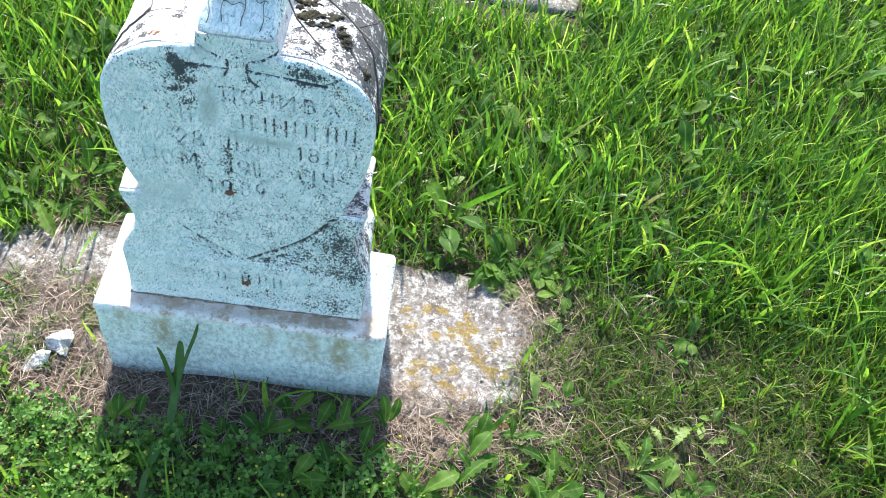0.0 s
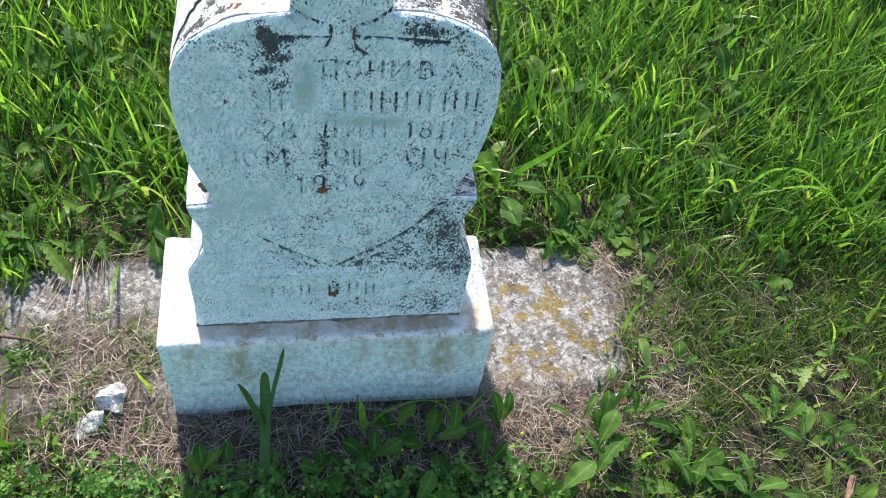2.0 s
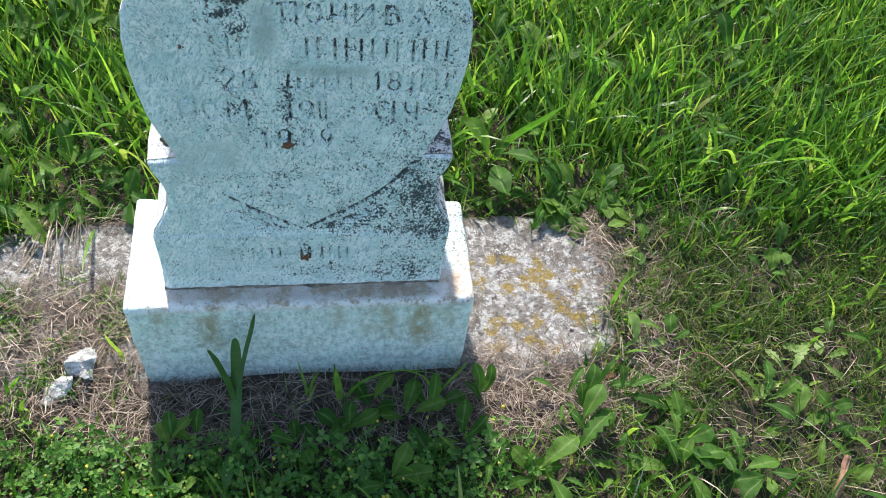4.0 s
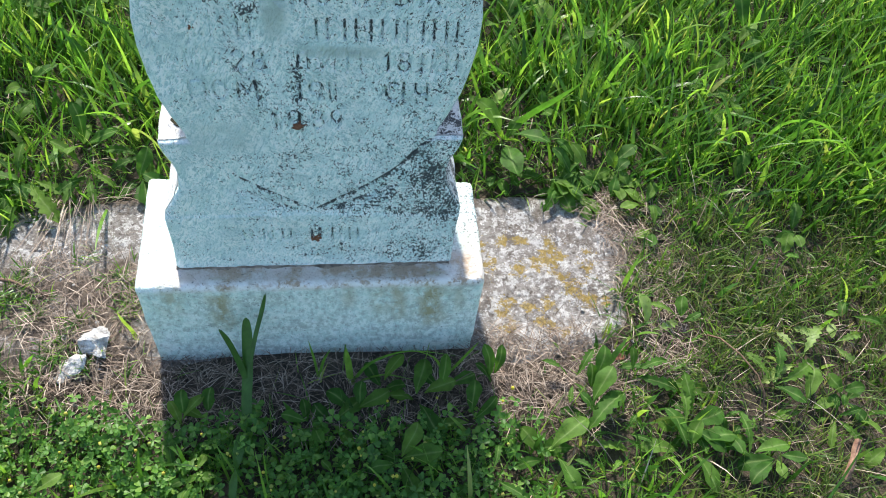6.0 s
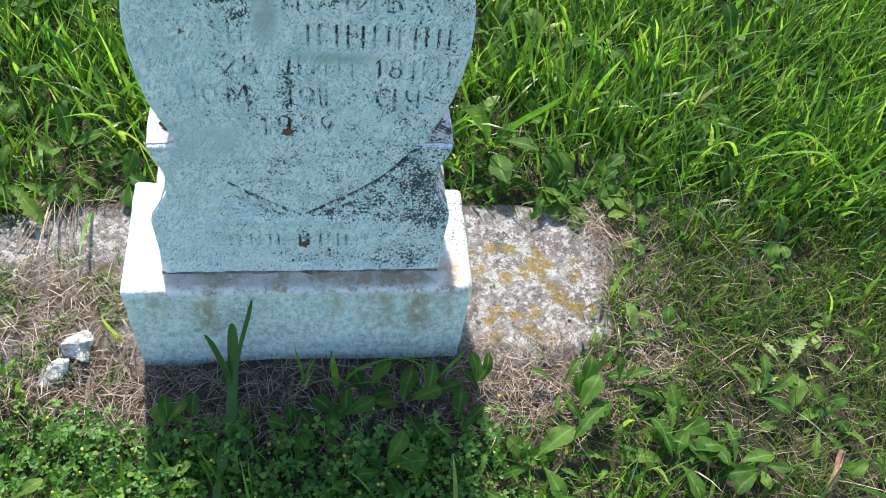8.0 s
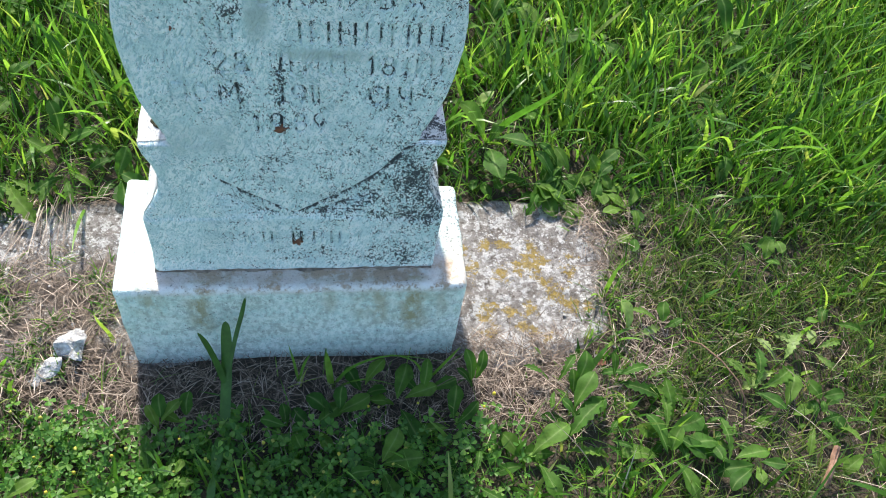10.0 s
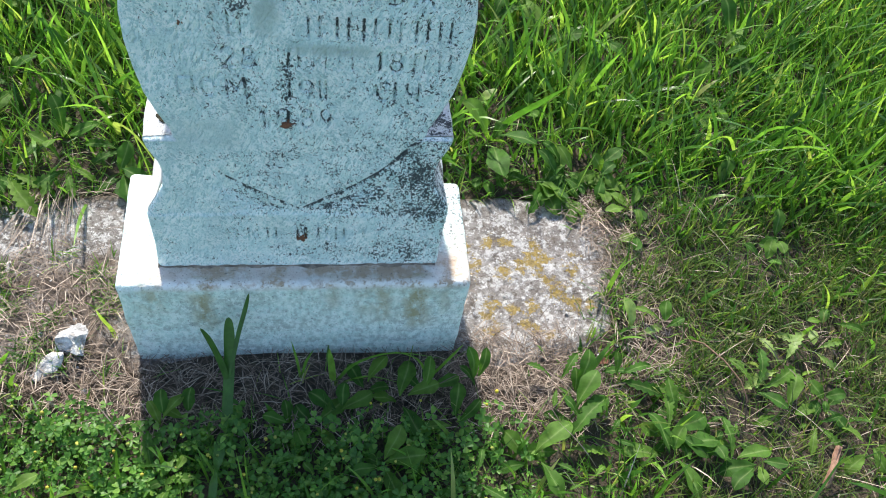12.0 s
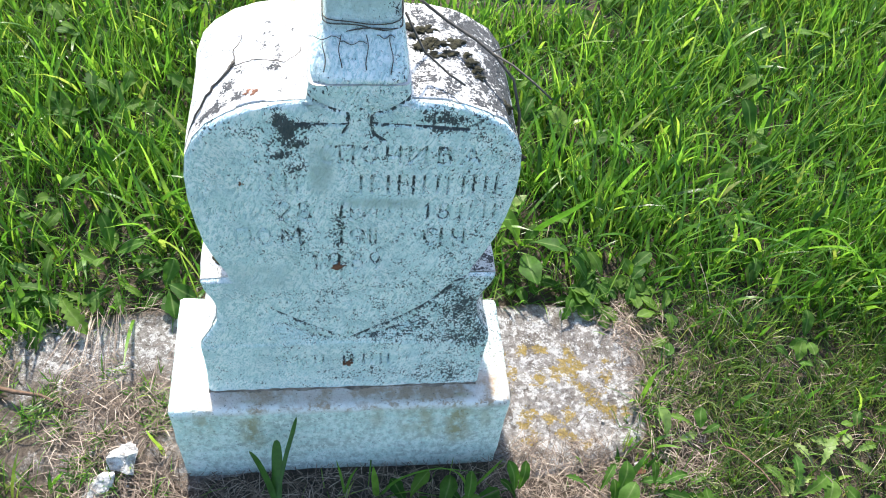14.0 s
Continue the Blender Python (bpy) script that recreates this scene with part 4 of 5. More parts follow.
for i in range(11):
    x = more.uniform(0.28, 0.56) if i < 7 else more.uniform(-0.56, -0.28)
    y = 0.345 + more.uniform(-0.008, 0.03)
    kind = more.choice((0, 1, 3, 0)) if i < 7 else more.choice((2, 2, 0))
    weed(x, y, [(kind, more.uniform(-150, -20), more.uniform(5, 32), more.uniform(0.6, 0.95)) for k in range(4)] + [(kind, more.uniform(20, 160), more.uniform(40, 65), 0.9)], DOCK if kind != 2 else DAND, "weed" if kind != 2 else "dandelion")
for i in range(17):
    x, y = more.uniform(0.30, 1.10), more.uniform(-0.32, -0.06)
    if i > 10:
        x, y = more.uniform(-0.25, 0.30), more.uniform(-0.26, -0.09)
    kind = more.choice((0, 1, 2, 2, 3))
    weed(x, y, rosette(kind, more.randint(3, 6), more.uniform(10, 35), more.uniform(0.38, 0.72), 200 + i), DOCK if kind != 2 else "small dandelion with toothed leaves in thin grass", "weed" if kind != 2 else "dandelion", more.uniform(0.008, 0.03))
wild = random.Random(21)
spot = 0
while spot < 85:
    x, y = wild.uniform(-0.95, 1.75), wild.uniform(0.38, 1.55)
    if abs(x - 0.5) < 0.35 and abs(y - 1.56) < 0.3:
        continue
    kind = wild.choice((0, 1, 2, 3))
    weed(x, y, rosette(kind, wild.randint(3, 6), wild.uniform(30, 65), wild.uniform(0.75, 1.3), spot + 40), DOCK if kind != 2 else "dandelion with toothed leaves among tall grass", "weed" if kind != 2 else "dandelion", wild.uniform(0.02, 0.07))
    spot += 1


def on_slab(x, y):
    """Nearly 1 on the bare footing, 0 well outside it."""
    r = ((np.abs(x + 0.015) / 0.585) ** 3.2 + (np.abs(y - 0.145) / 0.188) ** 3.2) ** (1 / 3.2)
    return 1 - smooth(0.90, 1.05, r + 0.08 * wave(3 * x, 3 * y, 2.0) + 0.05 * wave(9 * x, 9 * y, 1.0))


def in_front(x, y):
    """The worn strip in front of the plinth."""
    return smooth(-0.48, -0.40, x) * (1 - smooth(0.42, 0.50, x)) * smooth(-0.17, -0.10, y + 0.02 * wave(4 * x, 0, 3) - 0.05 * (1 - smooth(-0.36, -0.22, x))) * (1 - smooth(0.1, 0.2, y))


def clover_zone(x, y):
    edge = -0.06 - 0.040 * smooth(-0.34, -0.20, x) + 0.02 * wave(3 * x, 2 * y, 5)
    return (1 - smooth(edge - 0.05, edge, y)) * (1 - smooth(0.22, 0.42, x))


def blades(name, n, area, keep, length, width, lean, mat, segments=4, base=None, curl=1.0, sway=None):
    """Many bent, tapered blades in one mesh. keep gives each place's chance; length, width and lean are ranges, or functions of the place."""
    (x0, x1), (y0, y1) = area
    x, y = rng.uniform(x0, x1, n), rng.uniform(y0, y1, n)
    ok = rng.random(n) < keep(x, y)
    x, y = x[ok], y[ok]
    n = len(x)
    span = (lambda r: r(x, y) if callable(r) else rng.uniform(r[0], r[1], n))
    ln, wd, tilt = span(length), span(width), span(lean)
    head = rng.uniform(0, 2 * np.pi, n) if sway is None else rng.normal(sway[0], sway[1], n)
    bend = curl * rng.uniform(0.2, 1.3, n)
    twist = rng.normal(0, 0.7, n)
    z0 = ground_z(x, y) - 0.006 if base is None else base(x, y)
    dx, dy = np.cos(head), np.sin(head)
    sx, sy = np.cos(head + np.pi / 2 + twist), np.sin(head + np.pi / 2 + twist)
    px, py, pz = x.copy(), y.copy(), z0.copy()
    rows = []
    for s in range(segments + 1):
        k = s / segments
        half = 0.5 * wd * np.clip((1 - k) * 2.2, 0, 1) ** 0.7 * (0.6 + 0.4 * min(1, k * 4)) + 0.00015
        rows.append(np.stack([np.stack([px - sx * half, py - sy * half, pz], -1), np.stack([px + sx * half, py + sy * half, pz], -1)], 1))
        ang = tilt + bend * (k + 0.5 / segments) ** 1.5
        step = ln / segments
        px, py, pz = px + dx * np.sin(ang) * step, py + dy * np.sin(ang) * step, pz + np.cos(ang) * step
        pz = np.maximum(pz, z0 + 0.006)
    v = np.stack(rows, 1).reshape(n, -1, 3)
    per = 2 * (segments + 1)
    pat = np.array([(2 * s, 2 * s + 1, 2 * s + 3, 2 * s + 2) for s in range(segments)])
    q = (np.arange(n)[:, None, None] * per + pat[None]).reshape(-1, 4)
    return link(name, quads_mesh(name, v.reshape(-1, 3), q), mat)


def plinth_clear(x, y):
    return (~((np.abs(x) < 0.262) & (y > -0.012) & (y < 0.227))) & (~((np.abs(x - 0.40) < 0.28) & (np.abs(y - 1.49) < 0.30)))


def weed_room(x, y):
    """Less grass where broad leaves crowd it out."""
    d = np.full(len(x), 9.0)
    for wx, wy in SPOTS:
        d = np.minimum(d, np.hypot(x - wx, y - wy))
    return 0.22 + 0.78 * smooth(0.03, 0.085, d)


def lush(x, y):
    """Where the tall grass grows thick."""
    thin = smooth(0.50, 0.62, x) * (1 - smooth(0.95, 1.25, x)) * (1 - smooth(0.16, 0.34, y)) * smooth(-0.9, -0.6, y)
    fade = 1 - smooth(1.3, 1.9, np.hypot((x - 0.4) / 1.15, y - 0.7) + 0.12 * wave(2 * x, 2 * y, 6))
    return fade * plinth_clear(x, y) * (1 - on_slab(x, y)) * (1 - 0.97 * in_front(x, y)) * (1 - 0.62 * clover_zone(x, y)) * (1 - 0.85 * thin * np.clip(0.75 + 0.5 * wave(6 * x, 6 * y, 9), 0, 1)) * weed_room(x, y) * (0.75 + 0.25 * wave(x * 1.7, y * 1.7, 5))


def tall(x, y):
    near_slab = 1 - smooth(0.0, 0.25, np.maximum(np.abs(x) - 0.6, np.maximum(y - 0.33, -0.03 - y)))
    low = smooth(0.50, 0.62, x) * (1 - smooth(1.0, 1.3, x)) * (1 - smooth(0.16, 0.40, y))
    front = 1 - smooth(-0.08, 0.02, y)
    k = (1 - 0.45 * near_slab) * (1 - 0.50 * low) * (1 - 0.30 * front)
    return k * np.clip(rng.gamma(6, 0.0168, len(x)), 0.04, 0.20)


grass = blades("grass", 142000, ((-1.5, 2.3), (-0.9, 2.3)), lush, tall, lambda x, y: np.clip(rng.gamma(2.3, 0.0018, len(x)), 0.0014, 0.0105), (0.0, 0.5), GRASS, 5, None, 0.85)
tagged(grass, "lush green grass growing long round the footing", "grass", kind="stuff")
broad = blades("broad_grass", 9500, ((-1.4, 2.2), (0.30, 2.2)), lambda x, y: lush(x, y) * np.clip(0.5 + 0.9 * wave(2.6 * x, 2.6 * y, 11), 0.12, 1), (0.07, 0.19), (0.005, 0.0105), (0.1, 1.0), GRASS, 6, None, 1.3)
tagged(broad, "broad-bladed green grass among the finer blades", "grass", kind="stuff")
far = blades("far_grass", 150000, ((-5, 6), (-5, 6)), lambda x, y: plinth_clear(x, y) * smooth(1.0, 1.7, np.hypot((x - 0.4) / 1.15, y - 0.7)) * (1 - 0.97 * smooth(1.6, 6.0, np.hypot(x, y))), (0.08, 0.2), (0.004, 0.014), (0.1, 0.9), GRASS, 3)
tagged(far, "long green grass spreading over the burial ground", "grass", kind="stuff")
under = blades("short_grass", 52000, ((-1.2, 1.9), (-0.7, 1.7)), lambda x, y: plinth_clear(x, y) * (1 - on_slab(x, y)) * (1 - 0.9 * in_front(x, y)) * (1 - 0.5 * clover_zone(x, y)) * (1 - 0.75 * smooth(0.5, 0.62, x) * (1 - smooth(0.1, 0.3, y))), (0.025, 0.08), (0.0012, 0.003), (0.2, 1.2), GRASS, 3)
tagged(under, "short fine grass under the longer blades", "grass", kind="stuff")


sprigs = blades("sprigs", 6500, ((-0.58, -0.27), (-0.05, 0.32)), lambda x, y: smooth(0.10, 0.5, wave(7 * x, 7 * y, 12)) * (1 - smooth(0.15, 0.22, y)) * on_slab(x, y), (0.012, 0.04), (0.001, 0.003), (0.3, 1.3), GRASS, 3, lambda x, y: 0.003 + 0 * x)
tagged(sprigs, "tiny green sprigs growing through the straw", "grass", kind="stuff")


thin = blades("thin_grass", 17000, ((0.48, 1.35), (-0.5, 0.36)), lambda x, y: (1 - on_slab(x, y)) * weed_room(x, y) * smooth(0.48, 0.6, x) * (1 - smooth(0.2, 0.36, y)), (0.025, 0.085), (0.0010, 0.0024), (0.1, 1.0), OLIVE, 3)
tagged(thin, "short dull grass growing thinly beside the footing", "grass", kind="stuff")


def straw_zone(x, y):
    edge = on_slab(x, y) * (0.03 + 0.97 * smooth(0.90, 1.0, ((np.abs(x + 0.015) / 0.585) ** 3.2 + (np.abs(y - 0.145) / 0.188) ** 3.2) ** (1 / 3.2)))
    left = 0.9 * smooth(-0.50, -0.44, x) * (1 - smooth(-0.30, -0.25, x)) * (1 - smooth(0.13, 0.25, y + 0.3 * (x + 0.4))) * smooth(-0.13, -0.06, y)
    right = smooth(0.24, 0.27, x) * (1 - smooth(0.47, 0.53, x)) * (1 - smooth(-0.05, 0.0, y + 0.02 * wave(5 * x, 5 * y, 7))) * smooth(-0.15, -0.09, y)
    rim = smooth(0.49, 0.55, x + 0.25 * np.clip(y - 0.18, 0, 1)) * (1 - smooth(0.56, 0.66, x)) * smooth(-0.12, -0.05, y) * (1 - smooth(0.27, 0.34, y))
    bare = 0.10 * np.clip(0.5 + wave(7 * x, 7 * y, 3), 0.1, 1) * smooth(0.50, 0.62, x) * (1 - smooth(0.95, 1.25, x)) * (1 - smooth(0.10, 0.34, y))
    left = left * np.clip(0.62 + 0.9 * wave(8 * x, 8 * y, 2.0), 0.12, 1)
    return plinth_clear(x, y) * np.clip(np.maximum.reduce([0.35 * edge, left, right, 0.8 * rim, np.clip(0.75 + 0.5 * wave(9 * x, 9 * y, 6.0), 0.35, 0.95) * in_front(x, y) * (y < 0.02), bare]), 0, 1)


def straw_base(x, y):
    return np.maximum(0.006 - 0.012 * (1 - smooth(-0.06, -0.02, y - 0.05 * (1 - smooth(0.25, 0.29, x)))) - 0.3 * (on_slab(x, y) < 0.3), ground_z(x, y) + 0.004) + rng.uniform(0, 0.009, len(x))


straw = blades("dry_grass", 82000, ((-0.7, 1.3), (-0.35, 0.42)), straw_zone, (0.010, 0.05), (0.0004, 0.0010), (1.2, 1.62), STRAW, 4, straw_base, 0.25)
tagged(straw, "matted dry brown grass clippings over the footing", "dry grass", kind="stuff")
stems = blades("dry_stems", 26, ((-0.46, -0.39), (0.30, 0.36)), lambda x, y: 1.0 + 0 * x, (0.09, 0.17), (0.0006, 0.0012), (1.40, 1.58), STRAW, 5, lambda x, y: 0.012 + 0.01 * rng.random(len(x)), 0.2, (-1.6, 0.22))
tagged(stems, "long dry stems lying across the footing", "dry grass", kind="stuff")
haze = blades("dead_grass", 9000, ((-1.2, 1.9), (-0.7, 1.6)), lambda x, y: (0.45 + 0.15 * smooth(0.45, 0.6, x) * (1 - smooth(0.1, 0.3, y))) * (1 - on_slab(x, y)) * plinth_clear(x, y) * (1 - 0.6 * clover_zone(x, y)), (0.04, 0.12), (0.0008, 0.002), (0.5, 1.4), STRAW, 4)
tagged(haze, "dead straw-coloured blades among the living grass", "dry grass", kind="stuff")


def build_clover():
    """Low plants with three small leaflets on each stem, and round yellow heads."""
    n = 11000
    x, y = rng.uniform(-0.75, 0.50, n), rng.uniform(-0.62, -0.03, n)
    chance = clover_zone(x, y + 0.025 * wave(4 * x, 4 * y)) * (0.35 + 0.65 * (1 - smooth(0.15, 0.4, x))) * np.clip(0.62 + 0.5 * wave(5 * x, 5 * y, 8), 0.32, 1)
    ok = rng.random(n) < chance
    x, y = x[ok], y[ok]
    h = rng.uniform(0.006, 0.055, len(x)) * (0.75 + 0.35 * wave(6 * x, 6 * y, 4))
    verts, faces = [], []
    shape = [(0.0, 0.0), (0.35, 0.30), (0.75, 0.46), (1.0, 0.30), (0.93, 0.0), (1.0, -0.30), (0.75, -0.46), (0.35, -0.30)]
    g = ground_z(x, y)
    for i in range(len(x)):
        size = rng.uniform(0.0045, 0.0115)
        turn, tip = rng.uniform(0, 6.28), rng.uniform(-0.7, 0.7, 2)
        for k in range(3):
            a = turn + k * 2.09 + rng.normal(0, 0.15)
            droop = rng.uniform(-0.35, 0.35)
            c, s = math.cos(a), math.sin(a)
            at = len(verts)
            for u, v in shape:
                px, py = size * (u * c - v * s), size * (u * s + v * c)
                fold = 0.35 * abs(v) * size
                verts.append((x[i] + px, y[i] + py, g[i] + h[i] + size * u * droop + fold + px * tip[0] + py * tip[1]))
            faces.append((at, at + 1, at + 2, at + 3, at + 4))
            faces.append((at, at + 4, at + 5, at + 6, at + 7))
    ob = link("clover", mesh_of("clover", verts, faces, False), CLOVER)
    tagged(ob, "low clover with small three-part leaves carpeting the ground", "clover", kind="stuff")
    stems = blades("clover_stems", 5000, ((-0.75, 0.45), (-0.62, -0.05)), lambda x, y: clover_zone(x, y), (0.02, 0.05), (0.0008, 0.0014), (0.1, 0.9), CLOVER, 3)
    tagged(stems, "thin green clover stems", "clover", kind="stuff")
    # flower heads
    m = 330
    fx, fy = rng.uniform(-0.70, 0.30, m), rng.uniform(-0.60, -0.07, m)
    v2, f2 = [], []
    bm = bmesh.new()
    bmesh.ops.create_icosphere(bm, subdivisions=1, radius=1)
    bv, bf = [v.co.copy() for v in bm.verts], [[v.index for v in f.verts] for f in bm.faces]
    bm.free()
    for i in range(m):
        if rng.random() > float(clover_zone(fx[i], fy[i])):
            continue
        at, r = len(v2), rng.uniform(0.0018, 0.0034)
        z = float(ground_z(fx[i], fy[i])) + rng.uniform(0.045, 0.066)
        v2 += [(fx[i] + r * c.x, fy[i] + r * c.y, z + 1.15 * r * c.z + 0.0005 * math.sin(9 * c.x + i)) for c in bv]
        f2 += [tuple(at + j for j in f) for f in bf]
    heads = link("clover_flowers", mesh_of("clover_flowers", v2, f2), YELLOW)
    tagged(heads, "tiny round yellow clover flower heads", "flowers", kind="stuff")


build_clover()


def broad_blade(points, width, parent, base, mat=GRASS, blunt=2.5):
    """A single wide grass leaf along points."""
    pts = [Vector(p) for p in points]
    fine = []
    for i in range(len(pts) - 1):
        for k in range(4):
            a, b, c, d = pts[max(i - 1, 0)], pts[i], pts[i + 1], pts[min(i + 2, len(pts) - 1)]
            u = k / 4
            fine.append(0.5 * ((2 * b) + (c - a) * u + (2 * a - 5 * b + 4 * c - d) * u * u + (3 * b - a - 3 * c + d) * u ** 3))
    fine.append(pts[-1])
    verts, faces = [], []
    for i, p in enumerate(fine):
        k = i / (len(fine) - 1)
        d = (fine[min(i + 1, len(fine) - 1)] - fine[max(i - 1, 0)]).normalized()
        s = d.cross(Vector((0.25, 1, 0.15))).normalized()
        w = width * 0.5 * (min(1, 0.5 + k * 2.5)) * min(1, (1 - k) * blunt) ** (0.5 if blunt > 3 else 1.0) + 0.0002
        lift = d.cross(s) * 0.25 * w
        verts += [p - s * w - base, p + lift - base, p + s * w - base]
    for i in range(len(fine) - 1):
        a = i * 3
        faces += [(a, a + 1, a + 4, a + 3), (a + 1, a + 2, a + 5, a + 4)]
    return link("leaf", mesh_of("leaf", verts, faces), mat, parent)


def tuft(x, y, leaves, label, mat=GRASS):
    base = Vector((x, y, float(ground_z(x, y))))
    ob = empty("grass_tuft", base)
    tagged(ob, label, "grass", "single tall grasses")
    for width, pts in leaves:
        broad_blade([base + Vector(p) for p in pts], width, ob, base, mat, 3.4 if mat is DARK else 2.5)
    return ob


tuft(-0.108, -0.170, [(0.0165, [(0.002, 0.01, 0.005), (0.003, 0.055, 0.045), (0.008, 0.105, 0.095), (0.010, 0.135, 0.138), (0.011, 0.145, 0.158)]), (0.013, [(0.005, 0.085, 0.072), (-0.004, 0.105, 0.100), (-0.018, 0.125, 0.130), (-0.029, 0.135, 0.146)]),
                      (0.0060, [(0.008, 0.09, 0.085), (0.022, 0.125, 0.135), (0.034, 0.150, 0.168), (0.041, 0.160, 0.196)]), (0.015, [(0, 0, 0.0), (-0.001, 0.02, 0.035), (-0.004, -0.015, 0.055), (-0.010, -0.06, 0.05), (-0.014, -0.10, 0.02)])],
     "broad upright grass shoot standing in front of the plinth", DARK)
tuft(-0.285, 0.03, [(0.009, [(0, 0, 0), (-0.006, 0.01, 0.03), (-0.016, 0.015, 0.055), (-0.022, 0.02, 0.075)])], "single short grass shoot rising from the straw")
tuft(0.05, -0.06, [(0.006, [(0, 0, 0), (0.03, 0.01, 0.05), (0.09, 0.015, 0.075), (0.17, 0.01, 0.06)]), (0.011, [(0, 0, 0), (-0.003, 0.01, 0.05), (-0.006, 0.02, 0.085)]), (0.006, [(0, 0, 0), (0.05, 0.0, 0.03), (0.10, -0.01, 0.025)])],
     "arching grass with long leaves in front of the plinth")
tuft(0.0, -0.05, [(0.004, [(0, 0, 0), (-0.005, 0.01, 0.05), (-0.012, 0.02, 0.09)]), (0.004, [(0, 0, 0), (0.008, 0.01, 0.04), (0.02, 0.015, 0.07)])], "thin grass sprig by the plinth")
tuft(0.20, -0.05, [(0.005, [(0, 0, 0), (0.03, 0.01, 0.05), (0.05, 0.02, 0.075)]), (0.005, [(0, 0, 0), (-0.02, 0.01, 0.05), (-0.06, 0.02, 0.06)])], "thin grass sprig by the plinth")
tuft(0.36, 0.46, [(0.014, [(0, 0, 0), (0.03, -0.01, 0.07), (0.08, -0.02, 0.13), (0.12, -0.02, 0.17)]), (0.012, [(0, 0, 0), (-0.03, 0, 0.06), (-0.07, -0.02, 0.10)]), (0.010, [(0, 0, 0), (0.02, -0.05, 0.05), (0.03, -0.09, 0.04)])], "tall broad grass behind the footing")
tuft(0.86, 0.42, [(0.008, [(0, 0, 0), (0.03, 0, 0.09), (0.09, -0.03, 0.12), (0.16, -0.08, 0.08)]), (0.007, [(0, 0, 0), (-0.04, 0, 0.07), (-0.10, -0.03, 0.08), (-0.14, -0.08, 0.04)]), (0.007, [(0, 0, 0), (0.06, -0.02, 0.06), (0.14, -0.03, 0.07), (0.2, -0.06, 0.03)])],
     "arching tall grass with pale leaf backs")
tuft(-0.33, 0.46, [(0.013, [(0, 0, 0), (0.01, -0.03, 0.07), (0.05, -0.07, 0.08), (0.09, -0.12, 0.05)]), (0.010, [(0, 0, 0), (-0.03, 0, 0.08), (-0.08, -0.03, 0.11)])], "arching tall grass with pale leaf backs")

# ---- loose stones, stalk, leaf ----
def rough_rock(size, seed):
    """A broken lump with flat faces and chipped edges, its foot at z = 0."""
    r = random.Random(seed)
    bm = bmesh.new()
    for i in range(17):
        a, up = r.uniform(0, 2 * math.pi), r.random()
        k = r.uniform(0.75, 1.05) * math.sqrt(max(0.12, 1 - up * up))
        bm.verts.new((size[0] * k * math.cos(a), size[1] * k * math.sin(a), size[2] * up))
    hull = bmesh.ops.convex_hull(bm, input=bm.verts[:])
    bmesh.ops.delete(bm, geom=[g for g in set(hull["geom_interior"]) | set(hull["geom_unused"]) if isinstance(g, bmesh.types.BMVert)], context="VERTS")
    bmesh.ops.triangulate(bm, faces=bm.faces[:])
    bmesh.ops.subdivide_edges(bm, edges=bm.edges[:], cuts=3, use_grid_fill=True)
    rough = 0.30 * min(size)
    for v in bm.verts:
        p = v.co * (2.2 / max(size)) + Vector((seed, 0, 0))
        v.co += rough * (1 + 0.6 * noise.noise(p * 3)) * Vector((noise.noise(p), noise.noise(p + Vector((9, 0, 0))), noise.noise(p + Vector((0, 9, 0)))))
    me = bpy.data.meshes.new("stone")
    bm.to_mesh(me)
    bm.free()
    return me


def stone(x, y, size, seed, mat, label, name="stone", category="stone", turn=0.0):
    ob = link(name, rough_rock(size, seed), mat)
    ob.location, ob.rotation_euler = (x, y, 0.003 if y > 0.02 else -0.001), (0, 0, turn)
    tagged(ob, label, category, "loose stones")


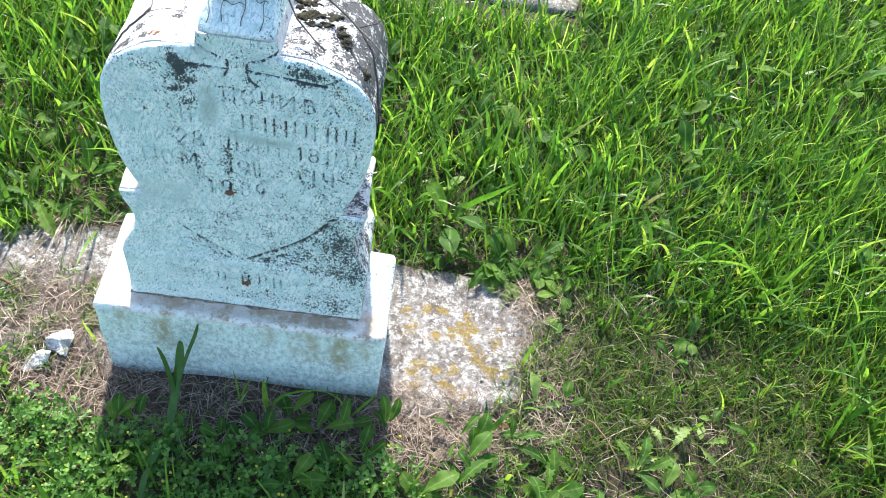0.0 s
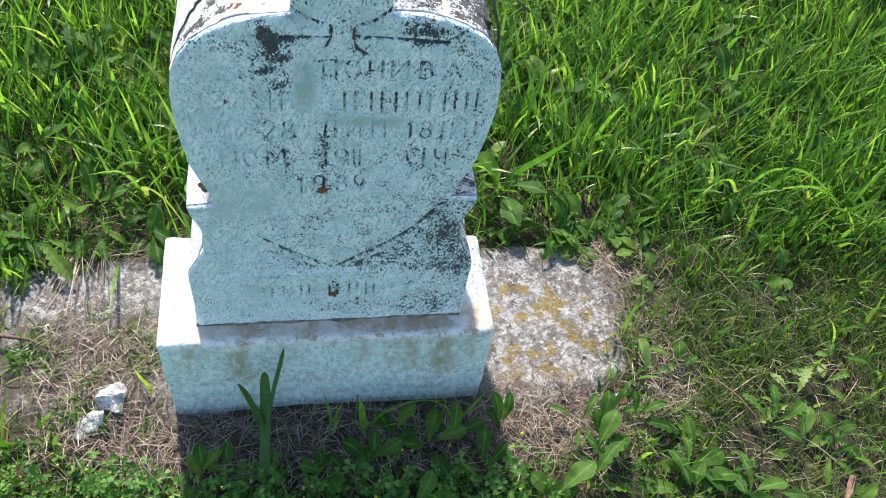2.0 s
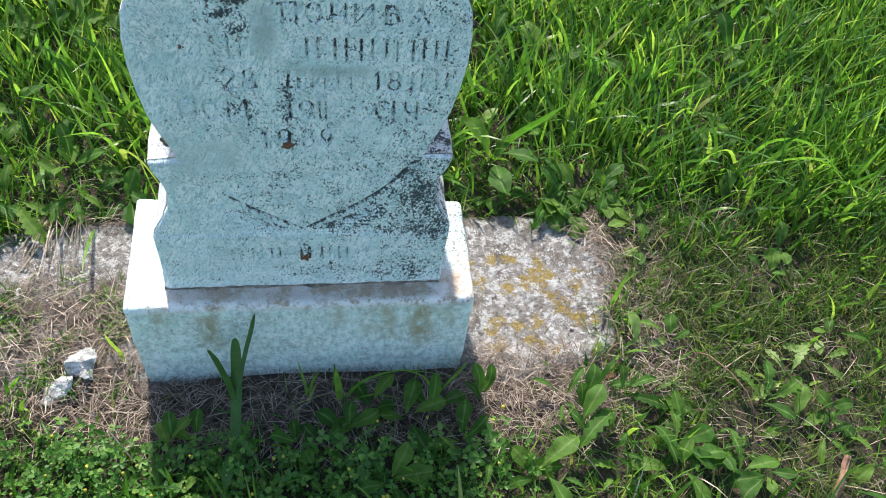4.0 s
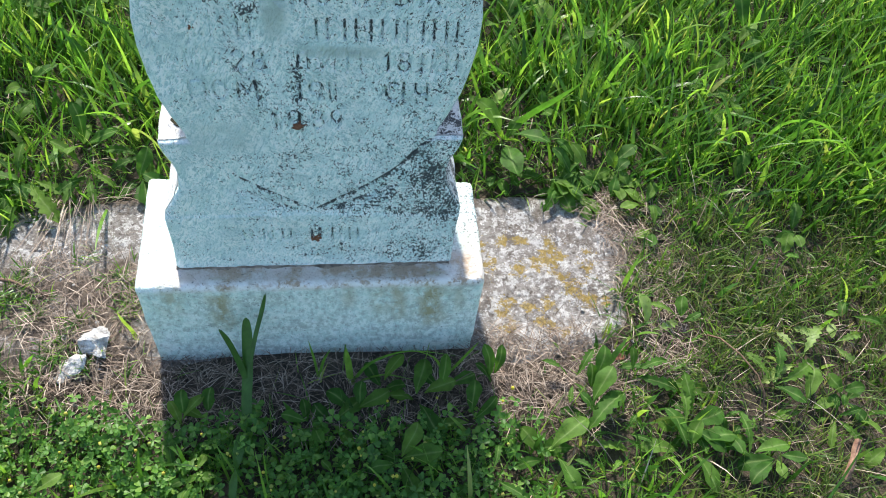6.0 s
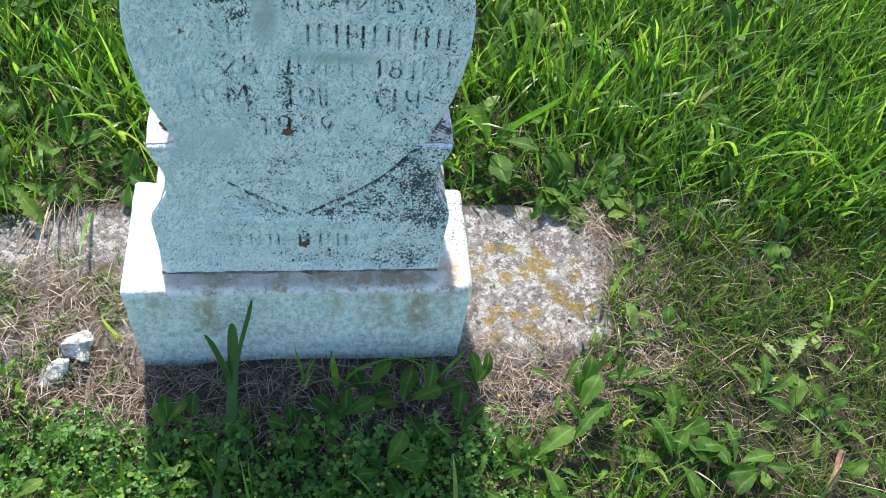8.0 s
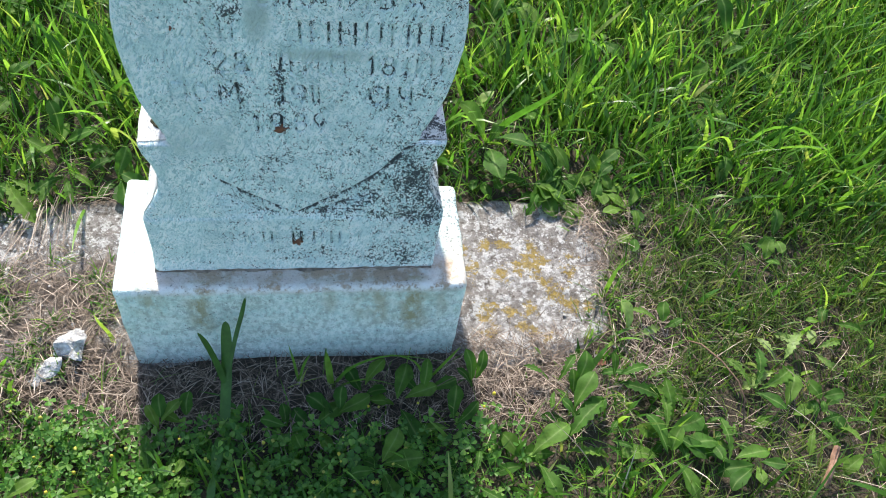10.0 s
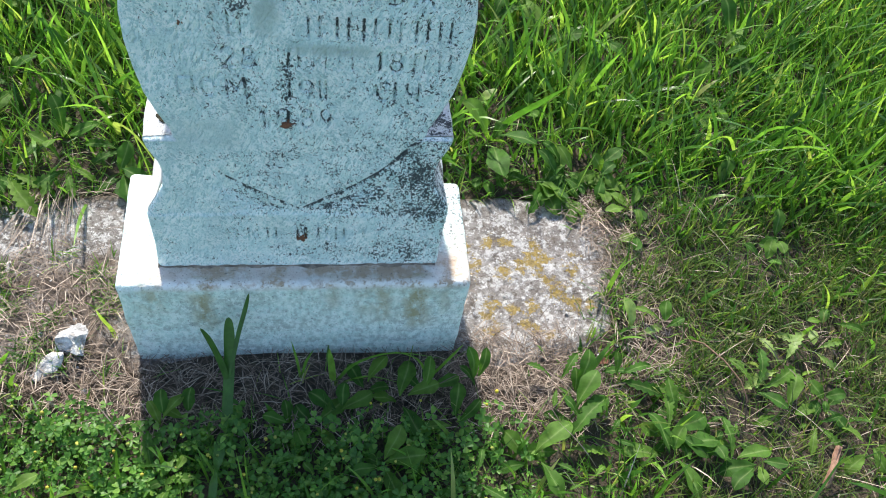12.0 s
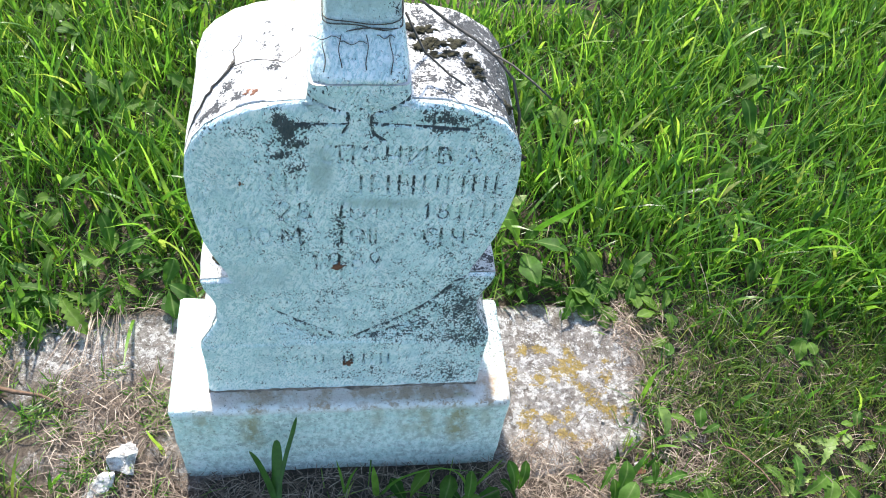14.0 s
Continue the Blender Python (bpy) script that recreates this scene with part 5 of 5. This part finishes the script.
stone(-0.347, 0.026, (0.032, 0.031, 0.030), 3, ROCK, "broken white stone lying on dry straw by the plinth")
stone(-0.376, -0.014, (0.031, 0.024, 0.025), 21, ROCK, "smaller broken white stone lying on dry straw", turn=0.4)
stone(-0.398, 0.044, (0.008, 0.009, 0.009), 5, ROCK, "small white stone in the straw")
stone(-0.470, 0.172, (0.007, 0.014, 0.007), 6, ROCK, "narrow white stone chip on the footing")
stone(-0.323, -0.055, (0.005, 0.006, 0.005), 12, ROCK, "small white stone in the straw")
for i in range(66):
    r = random.Random(300 + i)
    x, y = r.uniform(-0.5, -0.27), r.uniform(-0.03, 0.30)
    if i > 21:
        x, y = r.uniform(-0.55, -0.42), r.uniform(0.14, 0.31)
    if i > 43:
        x, y = r.uniform(0.30, 0.52), r.uniform(-0.03, 0.06) + (0.2 * r.random() if i > 56 else 0)
    k = r.uniform(0.0022, 0.0055)
    stone(x, y, (k, k * r.uniform(0.7, 1), k * 0.8), 300 + i, PEBBLE, "small pale pebble on the footing", "pebble", "pebble", r.uniform(0, 6))

pts = [(0.640, -0.010, 0.024), (0.652, -0.026, 0.040), (0.672, -0.064, 0.052), (0.690, -0.100, 0.050), (0.698, -0.124, 0.038), (0.697, -0.160, 0.006)]
v, f = tube([Vector(p) - Vector(pts[-1]) for p in pts], 0.0016, 6, 0.8)
stalk = link("dead_stalk", mesh_of("dead_stalk", v, f), TWIG)
stalk.location = pts[-1]
tagged(stalk, "bent dark dead stalk arching over the grass", "stalk")
pts = [(0.806, -0.256, -0.004), (0.810, -0.247, 0.008), (0.818, -0.232, 0.017), (0.823, -0.219, 0.023), (0.829, -0.207, 0.029)]
v, f = tube([Vector(p) - Vector(pts[0]) for p in pts], 0.0064, 10, 0.72)
v = [p + 0.0022 * Vector((noise.noise(p * 160), noise.noise(p * 150 + Vector((3, 0, 0))), 2.0 * noise.noise(p * 170))) for p in v]
stick = link("broken_stick", mesh_of("broken_stick", v, f, False), BROWN)
stick.location = pts[0]
tagged(stick, "short broken brown stick poking out of the grass", "stick")
for x, y, turn in ((0.475, -0.045, 20), (-0.275, 0.115, 80)):
    me = leaf_mesh(0.022, 0.012, 0.8, 0.3, 0.8, seed=x)
    me.materials.append(RUST)
    ob = new("dead_leaf", me)
    ob.matrix_basis = pose(x, y, 0.018, 15, -10, turn)
    tagged(ob, "small reddish dead leaf on the straw", "leaf")
pts = [(-0.575, 0.165, 0.018), (-0.535, 0.150, 0.024), (-0.495, 0.146, 0.016), (-0.455, 0.128, 0.012), (-0.435, 0.118, 0.010)]
v, f = tube([Vector(p) - Vector(pts[0]) for p in pts], 0.0045, 7, 0.35)
v = [p + 0.0012 * Vector((noise.noise(p * 140), noise.noise(p * 130 + Vector((4, 0, 0))), noise.noise(p * 150))) for p in v]
twig = link("twig", mesh_of("twig", v, f), TWIG)
twig.location = pts[0]
tagged(twig, "dark crooked dead twig lying on the footing", "twig")
